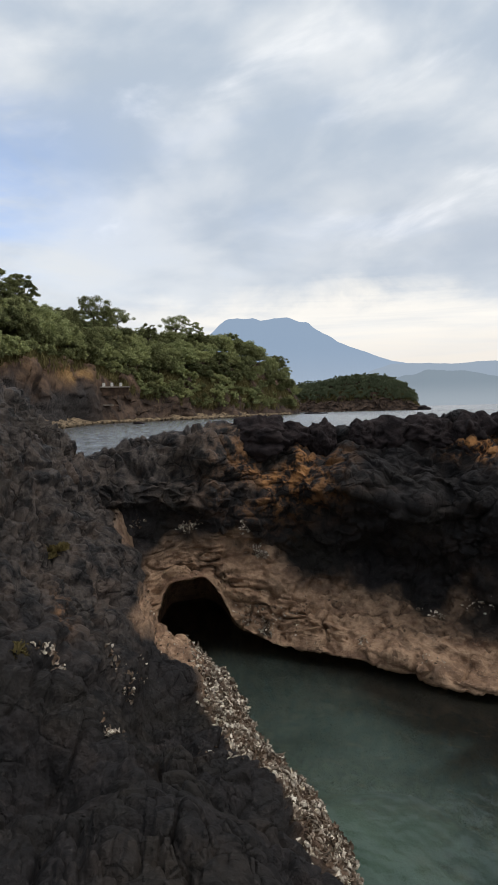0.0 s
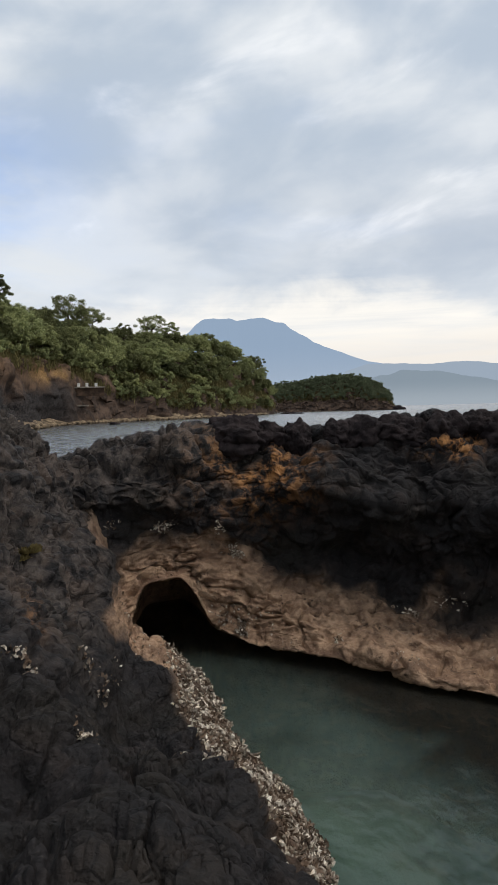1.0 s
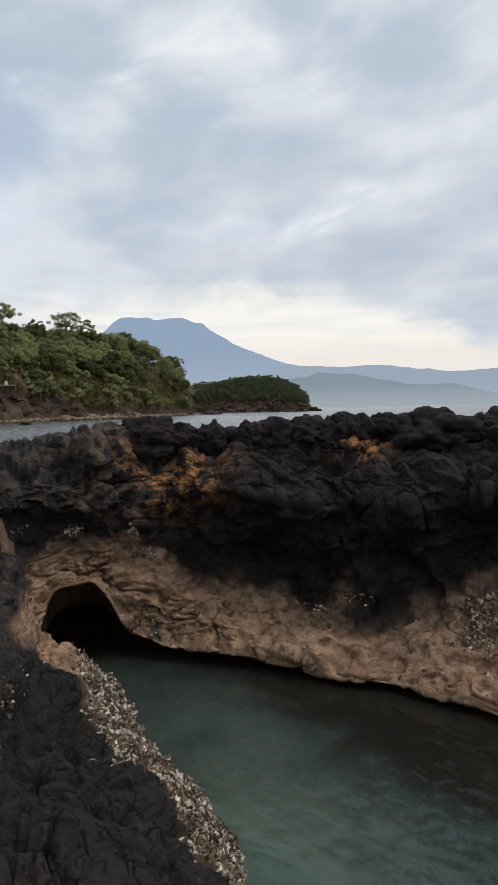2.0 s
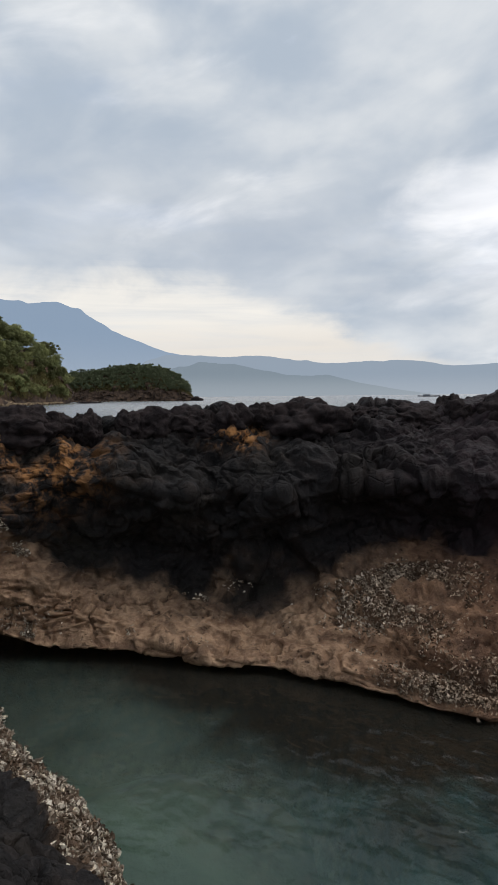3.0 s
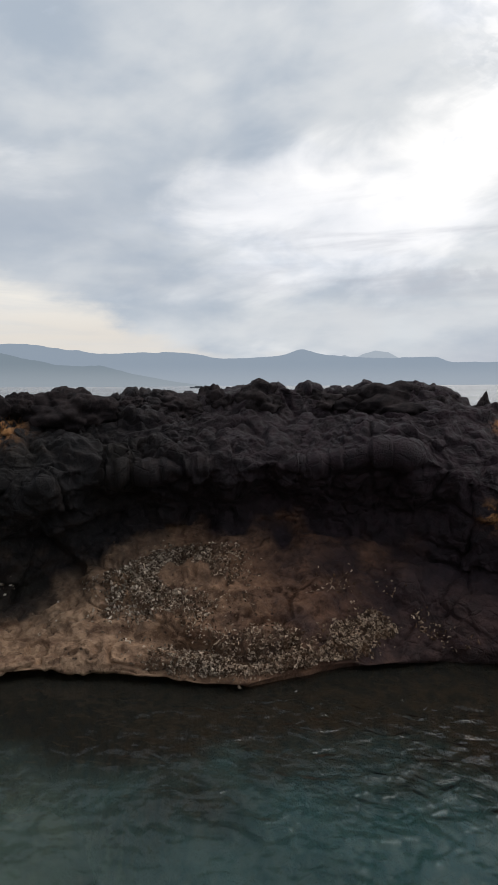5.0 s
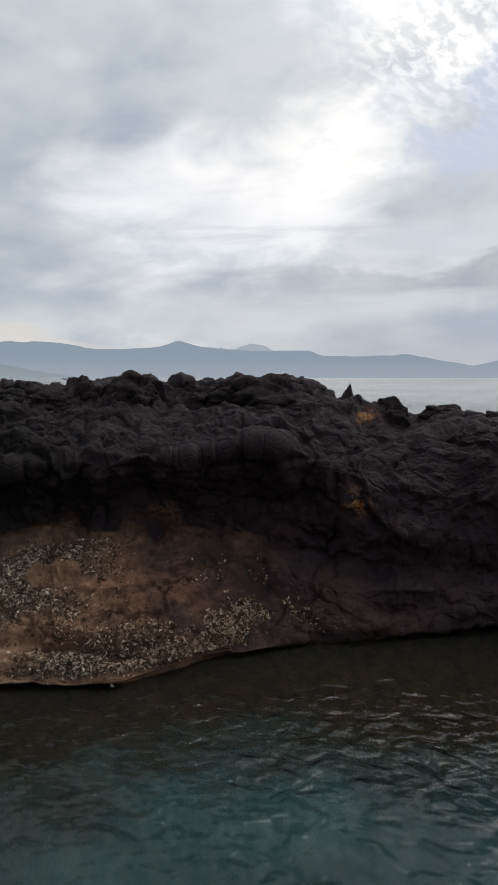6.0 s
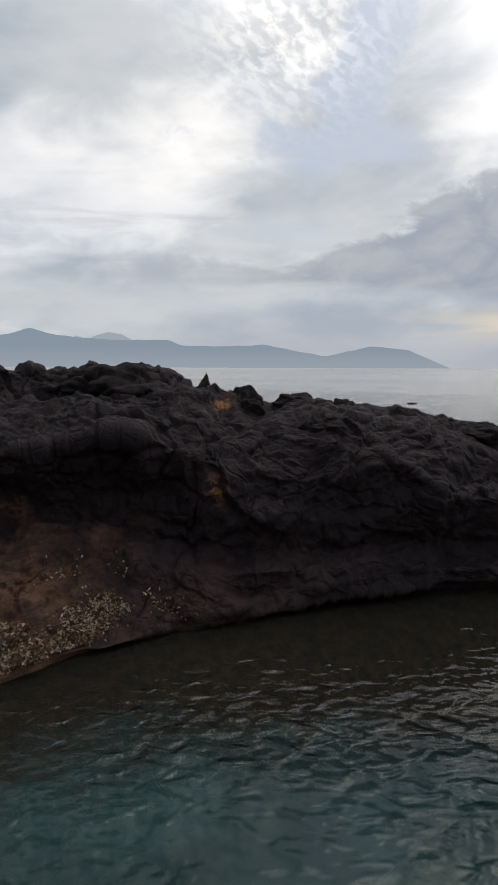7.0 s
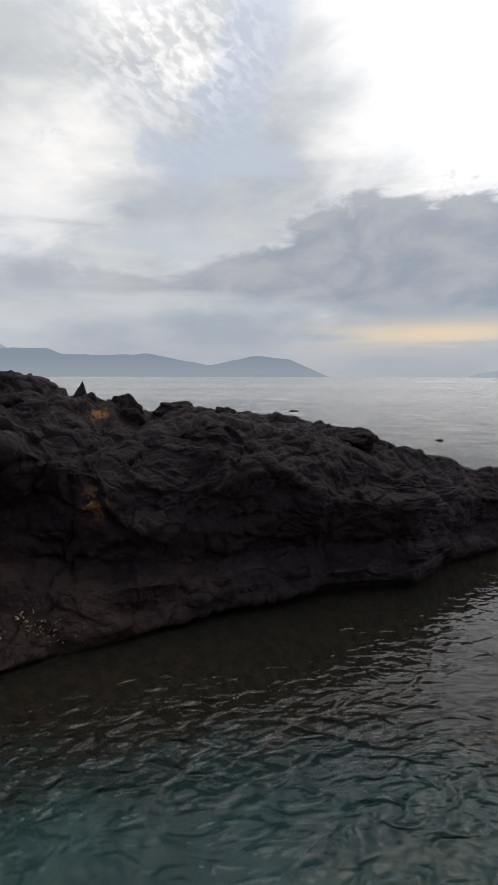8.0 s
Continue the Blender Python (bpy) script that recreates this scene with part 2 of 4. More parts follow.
def plain_rock(name, a, b, scale=3.0, bump=0.04):
    m, n, out = material(name)
    where = n.add("ShaderNodeNewGeometry").outputs["Position"]
    mid, fine = n.noise(where, scale, 7.0, 0.62), n.noise(where, scale * 8, 5.0, 0.6)
    colour = n.mix(n.ramp(mid, 0.35, 0.68), a, b)
    colour = n.mix(n.ramp(fine, 0.55, 0.8, 0.0, 0.5), colour, tuple(min(1.0, 1.8 * v) for v in b))
    principled(n, out, colour, 0.9, n.math("ADD", mid, n.math("MULTIPLY", fine, 0.4)), 0.8, bump, 0.15)
    return m


def cliff_material():
    """Brown earth; the zones red and green name bare ochre earth and dark rock."""
    m, n, out = material("cliff_earth")
    where = n.add("ShaderNodeNewGeometry").outputs["Position"]
    node = n.add("ShaderNodeSeparateColor")
    n.put(node.inputs[0], n.add("ShaderNodeAttribute", attribute_name="zone").outputs["Color"])
    mid, fine = n.noise(where, 0.4, 7.0, 0.62), n.noise(where, 2.6, 5.0, 0.6)
    earth = n.mix(n.ramp(mid, 0.35, 0.68), (0.045, 0.030, 0.022), (0.15, 0.095, 0.063))
    ochre = n.mix(n.ramp(fine, 0.35, 0.68), (0.16, 0.085, 0.03), (0.42, 0.26, 0.11))
    rock = n.mix(n.ramp(fine, 0.35, 0.7), (0.016, 0.014, 0.014), (0.06, 0.052, 0.047))
    colour = n.mix(node.outputs[1], n.mix(node.outputs[0], earth, ochre), rock)
    principled(n, out, colour, 0.92, n.math("ADD", mid, n.math("MULTIPLY", fine, 0.4)), 0.8, 0.5, 0.15)
    return m


def sand_material():
    """Pale sand, with dark brown weed over rock towards the seaward side."""
    m, n, out = material("pool_sand")
    where = n.add("ShaderNodeNewGeometry").outputs["Position"]
    x, y, z = n.split(where)
    mid, fine = n.noise(where, 1.1, 6.0, 0.6), n.noise(where, 9.0, 5.0, 0.6)
    sand = n.mix(n.ramp(mid, 0.35, 0.68), (0.17, 0.20, 0.14), (0.36, 0.37, 0.27))
    weed = n.mix(n.ramp(n.noise(where, 1.9, 5.0, 0.6), 0.42, 0.62), n.mix(fine, (0.03, 0.026, 0.016), (0.08, 0.06, 0.035)), (0.24, 0.155, 0.09))
    off = n.math("SQRT", n.math("ADD", n.math("MULTIPLY", x, x), n.math("MULTIPLY", y, y)))
    side = n.math("ADD", off, n.math("ADD", n.ramp(n.math("SUBTRACT", x, n.math("MULTIPLY", y, 0.6)), -4.0, 1.0, -1.6, 1.2), n.math("MULTIPLY", n.math("SUBTRACT", mid, 0.5), 3.0)))
    side = n.ramp(side, 5.2, 6.2)
    principled(n, out, n.mix(side, sand, weed), 0.9, n.math("ADD", mid, fine), 0.6, 0.05, 0.2)
    return m


def shell_material():
    m, n, out = material("oyster_shell")
    own = n.add("ShaderNodeNewGeometry")
    fine = n.noise(own.outputs["Position"], 90.0, 4.0)
    pick = own.outputs["Random Per Island"]
    colour = n.mix(n.ramp(pick, 0.25, 1.0), (0.10, 0.07, 0.05), (0.85, 0.76, 0.62))
    colour = n.mix(n.ramp(n.noise(own.outputs["Position"], 6.0, 3.0), 0.5, 0.62, 0.0, 0.6), colour, (0.20, 0.13, 0.085))
    colour = n.mix(n.ramp(fine, 0.48, 0.74), colour, (0.22, 0.16, 0.11))
    x, y, z = n.split(own.outputs["Position"])
    # seaward shells: shade and a pinkish tint put into their colour
    seaside = n.ramp(n.math("SUBTRACT", x, n.math("MULTIPLY", y, 0.6)), -0.6, 3.0, 0.0, 0.85)
    colour = n.mix(seaside, colour, n.mix(1.0, colour, (0.86, 0.72, 0.64), "MULTIPLY"))
    principled(n, out, colour, 0.85, fine, 0.5, 0.005, 0.12)
    return m


def water_material():
    m, n, out = material("sea_water")
    where = n.add("ShaderNodeNewGeometry").outputs["Position"]
    x, y, z = n.split(where)
    swell = n.noise(n.join(x, n.math("MULTIPLY", y, 0.8), 0.0), 0.35, 3.0, 0.5, 0.3)
    # crests lie across the breeze that comes in from the open sea
    along = n.math("ADD", n.math("MULTIPLY", x, 0.94), n.math("MULTIPLY", y, 0.34))
    across = n.math("SUBTRACT", n.math("MULTIPLY", y, 0.94), n.math("MULTIPLY", x, 0.34))
    chop = n.noise(n.join(n.math("MULTIPLY", along, 1.25), n.math("MULTIPLY", across, 0.85), 3.0), 4.6, 1.5, 0.4, 0.7)
    ripple = n.noise(n.join(n.math("MULTIPLY", along, 1.2), n.math("MULTIPLY", across, 0.8), 7.0), 9.0, 1.0, 0.4, 0.5)
    height = n.math("ADD", n.math("MULTIPLY", swell, 0.5), n.math("ADD", n.math("MULTIPLY", chop, 0.85), n.math("MULTIPLY", ripple, 0.20)))
    height = n.math("SUBTRACT", height, 0.78)
    off = n.math("SQRT", n.math("ADD", n.math("MULTIPLY", x, x), n.math("MULTIPLY", y, y)))
    breeze = n.math("ADD", n.math("MULTIPLY", n.ramp(n.math("ADD", x, n.math("MULTIPLY", y, -0.4)), 0.8, 4.6, 0.8, 1.9), n.math("MULTIPLY", n.ramp(off, 4.6, 6.2, 1.0, 0.28), n.ramp(off, 3.0, 4.5, 0.65, 1.0))), n.ramp(off, 11.0, 40.0, 0.0, 2.5))
    gusts = n.noise(n.join(x, y, 12.0), 0.55, 3.0, 0.5, 0.5)
    height = n.math("MULTIPLY", n.math("MULTIPLY", height, breeze), n.ramp(gusts, 0.36, 0.6, 0.6, 1.25))
    bump = n.add("ShaderNodeBump")
    bump.inputs["Strength"].default_value, bump.inputs["Distance"].default_value = 1.0, 0.05
    n.put(bump.inputs["Height"], height)
    clear = n.add("ShaderNodeBsdfTransparent")
    milk = n.add("ShaderNodeBsdfDiffuse")
    n.put(milk.inputs["Normal"], bump.outputs[0])
    body = n.add("ShaderNodeMixShader")
    seaward = n.math("SUBTRACT", x, n.math("MULTIPLY", y, 0.6))
    drift = n.noise(n.join(x, y, 5.0), 0.9, 4.0, 0.55, 0.6)
    reach = n.math("ADD", off, n.math("ADD", n.math("SUBTRACT", n.ramp(seaward, -4.0, 1.0, -1.6, 1.2), n.ramp(seaward, 1.2, 3.6, 0.0, 0.55)), n.math("MULTIPLY", n.math("SUBTRACT", drift, 0.5), 2.4)))
    clearer = n.ramp(reach, 4.8, 6.0)
    n.put(clear.inputs["Color"], n.mix(clearer, (0.52, 0.74, 0.69), (0.70, 0.63, 0.52)))
    cloudy = n.noise(n.join(n.math("MULTIPLY", x, 1.0), n.math("MULTIPLY", y, 0.6), 8.0), 0.8, 4.0, 0.5, 0.8)
    tint = n.mix(n.ramp(seaward, -1.8, 2.6), (0.110, 0.146, 0.122), (0.050, 0.112, 0.112))
    tint = n.mix(n.ramp(cloudy, 0.35, 0.65), n.mix(1.0, tint, (0.62, 0.66, 0.68), "MULTIPLY"), n.mix(1.0, tint, (1.18, 1.2, 1.2), "MULTIPLY"))
    n.put(milk.inputs["Color"], n.mix(clearer, tint, (0.036, 0.035, 0.029)))
    n.put(body.inputs[0], n.ramp(seaward, -1.5, 3.5, 0.44, 0.40))
    gloss = n.add("ShaderNodeBsdfGlossy")
    n.put(gloss.inputs["Roughness"], n.ramp(off, 10.0, 30.0, 0.025, 0.26))
    n.put(gloss.inputs["Normal"], bump.outputs[0])
    fresnel = n.add("ShaderNodeFresnel")
    fresnel.inputs["IOR"].default_value = 1.33
    calm = n.add("ShaderNodeMix", data_type="VECTOR")
    n.put(calm.inputs[0], n.ramp(off, 10.0, 30.0, 0.0, 0.9))
    n.put(calm.inputs[4], bump.outputs[0])
    calm.inputs[5].default_value = (0.0, 0.0, 1.0)
    n.put(fresnel.inputs["Normal"], calm.outputs[1])
    lanes = n.noise(n.join(n.math("MULTIPLY", x, 0.02), n.math("MULTIPLY", y, 0.006), 1.0), 1.0, 5.0, 0.6, 0.4)
    shine = n.math("MULTIPLY", fresnel.outputs[0], n.math("SUBTRACT", 1.0, n.math("MULTIPLY", n.ramp(off, 10.0, 30.0), n.ramp(lanes, 0.35, 0.65, 0.24, 0.14))))
    paws = n.noise(n.join(n.math("MULTIPLY", x, 0.6), n.math("MULTIPLY", y, 0.22), 2.0), 1.5, 5.0, 0.65, 0.5)
    shine = n.math("MULTIPLY", shine, n.math("ADD", 1.0, n.math("MULTIPLY", n.ramp(off, 12.0, 30.0), n.math("MULTIPLY", n.ramp(paws, 0.35, 0.65, -1.0, 0.75), n.ramp(n.math("SUBTRACT", x, n.math("MULTIPLY", y, 0.12)), -6.0, 8.0, 0.45, 0.16)))), clamp=True)
    top = n.add("ShaderNodeMixShader")
    for socket, value in ((body.inputs[1], clear.outputs[0]), (body.inputs[2], milk.outputs[0]), (top.inputs[0], shine),
                          (top.inputs[1], body.outputs[0]), (top.inputs[2], gloss.outputs[0]), (out.inputs["Surface"], top.outputs[0])):
        n.put(socket, value)
    return m


def leaf_material(name, a, b):
    m, n, out = material(name)
    own = n.add("ShaderNodeNewGeometry")
    each = n.add("ShaderNodeObjectInfo").outputs["Random"]
    colour = n.mix(own.outputs["Random Per Island"], a, b)
    colour = n.mix(n.math("MULTIPLY", each, 0.55), colour, tuple(0.6 * v + w for v, w in zip(b, (0.035, 0.02, 0.0))))
    shade = n.ramp(n.math("FRACT", n.math("MULTIPLY", each, 7.31)), 0.0, 1.0, 0.5, 1.25)
    colour = n.mix(1.0, colour, n.join(shade, shade, shade), "MULTIPLY")
    leaf = n.add("ShaderNodeBsdfDiffuse")
    n.put(leaf.inputs["Color"], colour)
    thin = n.add("ShaderNodeBsdfTranslucent")
    n.put(thin.inputs["Color"], colour)
    both = n.add("ShaderNodeMixShader")
    both.inputs[0].default_value = 0.42
    n.put(both.inputs[1], leaf.outputs[0])
    n.put(both.inputs[2], thin.outputs[0])
    n.put(out.inputs["Surface"], both.outputs[0])
    return m


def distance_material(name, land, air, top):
    """A far backdrop: dim land, its haze put in as a glow of the surface that pales towards the water."""
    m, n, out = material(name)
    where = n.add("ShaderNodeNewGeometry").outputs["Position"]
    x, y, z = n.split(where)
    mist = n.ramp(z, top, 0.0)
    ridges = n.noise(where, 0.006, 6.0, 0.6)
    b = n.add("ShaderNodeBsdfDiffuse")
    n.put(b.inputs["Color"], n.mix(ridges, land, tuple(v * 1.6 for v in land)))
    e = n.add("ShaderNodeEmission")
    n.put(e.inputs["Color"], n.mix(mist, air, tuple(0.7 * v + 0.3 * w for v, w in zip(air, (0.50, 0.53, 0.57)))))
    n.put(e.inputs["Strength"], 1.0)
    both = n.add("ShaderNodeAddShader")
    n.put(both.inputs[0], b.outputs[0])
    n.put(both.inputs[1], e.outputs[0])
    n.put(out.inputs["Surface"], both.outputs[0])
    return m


LAVA = rock_material()
SHELL = shell_material()
WATER = water_material()
BOULDER = plain_rock("boulder_rock", (0.0125, 0.0095, 0.0100), (0.040, 0.0300, 0.0290), 6.0, 0.03)
CLIFF = cliff_material()
WHITE = plain_rock("whitewash", (0.6, 0.58, 0.54), (0.8, 0.78, 0.74), 1.5, 0.01)
SHORE = plain_rock("shore_stone", (0.045, 0.034, 0.023), (0.34, 0.25, 0.155), 0.9, 0.2)
SAND = sand_material()
DEEP = plain_rock("deep_bed", (0.02, 0.035, 0.04), (0.035, 0.05, 0.05), 0.1, 0.1)
CONCRETE = plain_rock("weathered_concrete", (0.19, 0.165, 0.135), (0.36, 0.31, 0.25), 1.5, 0.02)
HULL = plain_rock("dark_planks", (0.16, 0.175, 0.20), (0.26, 0.275, 0.30), 1.0, 0.02)
BARK = plain_rock("bark", (0.05, 0.038, 0.028), (0.12, 0.095, 0.07), 2.0, 0.05)
LEAF = leaf_material("broad_leaves", (0.16, 0.185, 0.088), (0.42, 0.44, 0.205))
# the islet's leaves have the haze of distance mixed into their colour
FAR_LEAF = leaf_material("hazed_leaves", (0.12, 0.155, 0.10), (0.36, 0.42, 0.25))
SCRUB = leaf_material("scrub_leaves", (0.12, 0.11, 0.05), (0.46, 0.40, 0.18))
TUFT = leaf_material("weed_leaves", (0.12, 0.095, 0.04), (0.30, 0.245, 0.11))
WEED = leaf_material("brown_weed", (0.035, 0.028, 0.012), (0.13, 0.095, 0.045))
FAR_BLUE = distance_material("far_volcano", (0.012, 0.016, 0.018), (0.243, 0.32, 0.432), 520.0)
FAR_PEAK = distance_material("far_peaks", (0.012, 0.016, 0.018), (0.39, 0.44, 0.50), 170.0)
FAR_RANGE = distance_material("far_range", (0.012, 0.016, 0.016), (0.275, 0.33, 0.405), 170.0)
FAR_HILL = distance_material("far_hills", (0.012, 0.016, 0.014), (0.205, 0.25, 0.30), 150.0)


# ---- shapes ----
def lattice(i, j, k, seed):
    h = (i.astype(np.int64) * 374761393 + j.astype(np.int64) * 668265263 + k.astype(np.int64) * 2147483647 + seed * 1274126177) & 0xFFFFFFFF
    h = ((h ^ (h >> 13)) * 1274126177) & 0xFFFFFFFF
    h = ((h ^ (h >> 16)) * 2246822519) & 0xFFFFFFFF
    return ((h ^ (h >> 15)) & 0xFFFFFF) / float(0x1000000)


def smooth_noise(p, seed=0):
    b = np.floor(p)
    f = p - b
    f = f * f * f * (f * (f * 6 - 15) + 10)
    b = b.astype(np.int64)
    total = 0
    for dx in (0, 1):
        for dy in (0, 1):
            for dz in (0, 1):
                w = (f[:, 0] if dx else 1 - f[:, 0]) * (f[:, 1] if dy else 1 - f[:, 1]) * (f[:, 2] if dz else 1 - f[:, 2])
                total = total + w * lattice(b[:, 0] + dx, b[:, 1] + dy, b[:, 2] + dz, seed)
    return total * 2 - 1


def fractal(p, octaves=4, seed=0, gain=0.5):
    total, amount = 0, 1.0
    for o in range(octaves):
        total = total + amount * smooth_noise(p * 2.03 ** o + 17.3 * o, seed + o)
        amount *= gain
    return total


def cell_noise(p, seed=0):
    """Distance to the nearest and the second nearest of scattered points, and a random number of the nearest."""
    b = np.floor(p).astype(np.int64)
    f1, f2, own = np.full(len(p), 9.0), np.full(len(p), 9.0), np.zeros(len(p))
    for dx in (-1, 0, 1):
        for dy in (-1, 0, 1):
            for dz in (-1, 0, 1):
                i, j, k = b[:, 0] + dx, b[:, 1] + dy, b[:, 2] + dz
                d = np.sqrt((i + lattice(i, j, k, seed) - p[:, 0]) ** 2 + (j + lattice(i, j, k, seed + 7) - p[:, 1]) ** 2
                            + (k + lattice(i, j, k, seed + 13) - p[:, 2]) ** 2)
                near = d < f1
                f2 = np.where(near, f1, np.minimum(f2, d))
                own = np.where(near, lattice(i, j, k, seed + 29), own)
                f1 = np.where(near, d, f1)
    return f1, f2, own


def cell_blocks(p, seed=0):
    """As cell_noise, with the slope of a face that leans its own way in every cell."""
    b = np.floor(p).astype(np.int64)
    f1, f2, own, way = np.full(len(p), 9.0), np.full(len(p), 9.0), np.zeros(len(p)), np.zeros(len(p))
    for dx in (-1, 0, 1):
        for dy in (-1, 0, 1):
            for dz in (-1, 0, 1):
                i, j, k = b[:, 0] + dx, b[:, 1] + dy, b[:, 2] + dz
                ox, oy, oz = [m + lattice(i, j, k, seed + s) - p[:, c] for c, (m, s) in enumerate(((i, 0), (j, 7), (k, 13)))]
                d = np.sqrt(ox * ox + oy * oy + oz * oz)
                near = d < f1
                f2 = np.where(near, f1, np.minimum(f2, d))
                mine = lattice(i, j, k, seed + 29)
                lean = ox * (lattice(i, j, k, seed + 31) - 0.5) + oy * (lattice(i, j, k, seed + 37) - 0.5) + oz * (lattice(i, j, k, seed + 41) - 0.5)
                own, way, f1 = np.where(near, mine, own), np.where(near, 2 * lean, way), np.where(near, d, f1)
    return f1, f2, own, way


def mesh_object(name, verts, faces, mat, smooth=True):
    me = bpy.data.meshes.new(name)
    verts, faces = np.asarray(verts, dtype=np.float32), np.asarray(faces, dtype=np.int32)
    me.vertices.add(len(verts))
    me.vertices.foreach_set("co", verts.ravel())
    side = faces.shape[1]
    me.loops.add(faces.size)
    me.loops.foreach_set("vertex_index", faces.ravel())
    me.polygons.add(len(faces))
    me.polygons.foreach_set("loop_start", np.arange(0, faces.size, side, dtype=np.int32))
    me.polygons.foreach_set("use_smooth", np.full(len(faces), smooth))
    me.update(calc_edges=True)
    me.validate()
    me.materials.append(mat)
    return new(name, me)


def part(name, bm, mat, parent, label=""):
    me = bpy.data.meshes.new(name)
    bm.to_mesh(me)
    bm.free()
    me.materials.append(mat)
    ob = new(name, me)
    ob.parent = parent
    return tagged(ob, label) if label else ob


def part_mesh(name, verts, faces, mat, parent, label="", smooth=True):
    ob = mesh_object(name, verts, faces, mat, smooth)
    ob.parent = parent
    return tagged(ob, label) if label else ob


def grid_faces(rows, cols, closed=False):
    i, j = np.meshgrid(np.arange(rows - 1), np.arange(cols if closed else cols - 1), indexing="ij")
    k = (j + 1) % cols
    return np.stack([i * cols + j, i * cols + k, (i + 1) * cols + k, (i + 1) * cols + j], -1).reshape(-1, 4)


def grid_normals(g):
    du = np.gradient(g, axis=0)
    dv = np.gradient(g, axis=1)
    nrm = np.cross(du, dv)
    return nrm / np.maximum(np.linalg.norm(nrm, axis=2, keepdims=True), 1e-9)


def blur(a, steps, axis):
    for _ in range(steps):
        pad = [(1, 1) if d == axis else (0, 0) for d in range(a.ndim)]
        b = np.pad(a, pad, mode="edge")
        n = a.shape[axis]
        a = 0.25 * b.take(range(0, n), axis) + 0.5 * b.take(range(1, n + 1), axis) + 0.25 * b.take(range(2, n + 2), axis)
    return a


def zones(ob, red, green, blue, paler=None):
    layer = ob.data.color_attributes.new("zone", "FLOAT_COLOR", "POINT")
    layer.data.foreach_set("color", np.stack([red, green, blue, np.zeros_like(red) if paler is None else paler], -1).astype(np.float32).ravel())


def step(x, a, b):
    t = np.clip((x - a) / (b - a), 0, 1)
    return t * t * (3 - 2 * t)


def bell(x, m, w):
    return np.exp(-((x - m) / w) ** 2)


def cobbles(q, size, seed, lift=0.30, lean=0.55, swell=0.20, gap=0.10, crack=0.13):
    """Blocks of about the given size, each leaning its own way, parted by narrow cracks; the height in metres."""
    f1, f2, own, way = cell_blocks(q / size, seed)
    d = f2 - f1
    edge = 1 - np.exp(-d / gap)
    return size * (edge * (lift * (own - 0.5) + lean * way + swell * (0.75 - f1)) - crack * np.exp(-(d / 0.06) ** 2) * (own > 0.3))


def bend(p, amount, scale, seed):
    return p + amount * np.stack([smooth_noise(p * scale + 5 * k, seed + k) for k in range(3)], -1)


def lava_relief(p, seed=3, rough=1.0):
    """Height of lumpy lava that has cooled into rounded blocks, at the points p, in metres."""
    q = bend(bend(bend(p, 0.15, 1.7, 40), 0.05, 5.0, 44), 0.015, 13.0, 47)
    big = step(fractal(p * 0.8, 2, seed + 60), -0.3, 0.3)
    h = 0.7 * cobbles(q * [1, 1, 1.25], 0.62, seed + 17) * (0.4 + 0.6 * big)
    h = h + 0.75 * rough * cobbles(q * [1, 1, 1.2], 0.27, seed + 34) * (1.0 - 0.35 * big)
    h = h + 0.75 * rough * cobbles(q, 0.115, seed + 51) * step(fractal(p * 1.5, 2, seed + 70), -0.45, 0.25)
    ridged = 0.4 - np.abs(fractal(p * 3.1, 4, seed + 21, 0.55))
    return h + 0.14 * fractal(p * [0.9, 0.9, 1.5], 3, seed + 9) + 0.06 * ridged + 0.024 * fractal(p * 8.0, 2, seed + 25, 0.6)


def cracked_relief(p, seed=11):
    """Height of a fairly even lava surface that cracks have split into blocks."""
    q = bend(bend(p, 0.06, 2.6, 48), 0.02, 9.0, 52)
    h = 0.15 * fractal(p * 1.0, 3, seed + 2)
    h = h + 0.6 * cobbles(q, 0.38, seed + 19, 0.14, 0.26, 0.12, 0.07, 0.2) + 0.62 * cobbles(q, 0.15, seed + 38, 0.24, 0.36, 0.34, 0.12, 0.3)
    h = h + 0.75 * cobbles(q, 0.07, seed + 57, 0.3, 0.4, 0.5, 0.12, 0.2) * step(fractal(p * 2.2, 2, seed + 70), -0.6, 0.1)
    ridged = 0.4 - np.abs(fractal(p * 5.0, 3, seed + 21, 0.55))
    return h + 0.03 * ridged + 0.010 * fractal(p * 11.0, 2, seed + 30, 0.65)


def polar(az, r):
    a = np.radians(az)
    return r * np.sin(a), r * np.cos(a)


# ---- the water, the bed and the pool ----
def sheet(name, mat, z, reach, label, category, spread=96):
    rings = np.concatenate([[0.0], np.geomspace(0.5, reach, 40)])
    turn = np.linspace(0, 2 * math.pi, spread, endpoint=False)
    r, a = np.meshgrid(rings, turn, indexing="ij")
    v = np.stack([r * np.sin(a), r * np.cos(a), np.full_like(r, z)], -1).reshape(-1, 3)
    ob = mesh_object(name, v, grid_faces(len(rings), spread, True), mat)
    return tagged(ob, label, category, kind="structure")


sheet("water", WATER, 0.0, 4950.0, "clear grey-green sea water with small ripples, calm in the pool", "sea")
sheet("ground", DEEP, -7.0, 4990.0, "dark sea bed below the water", "sea bed")


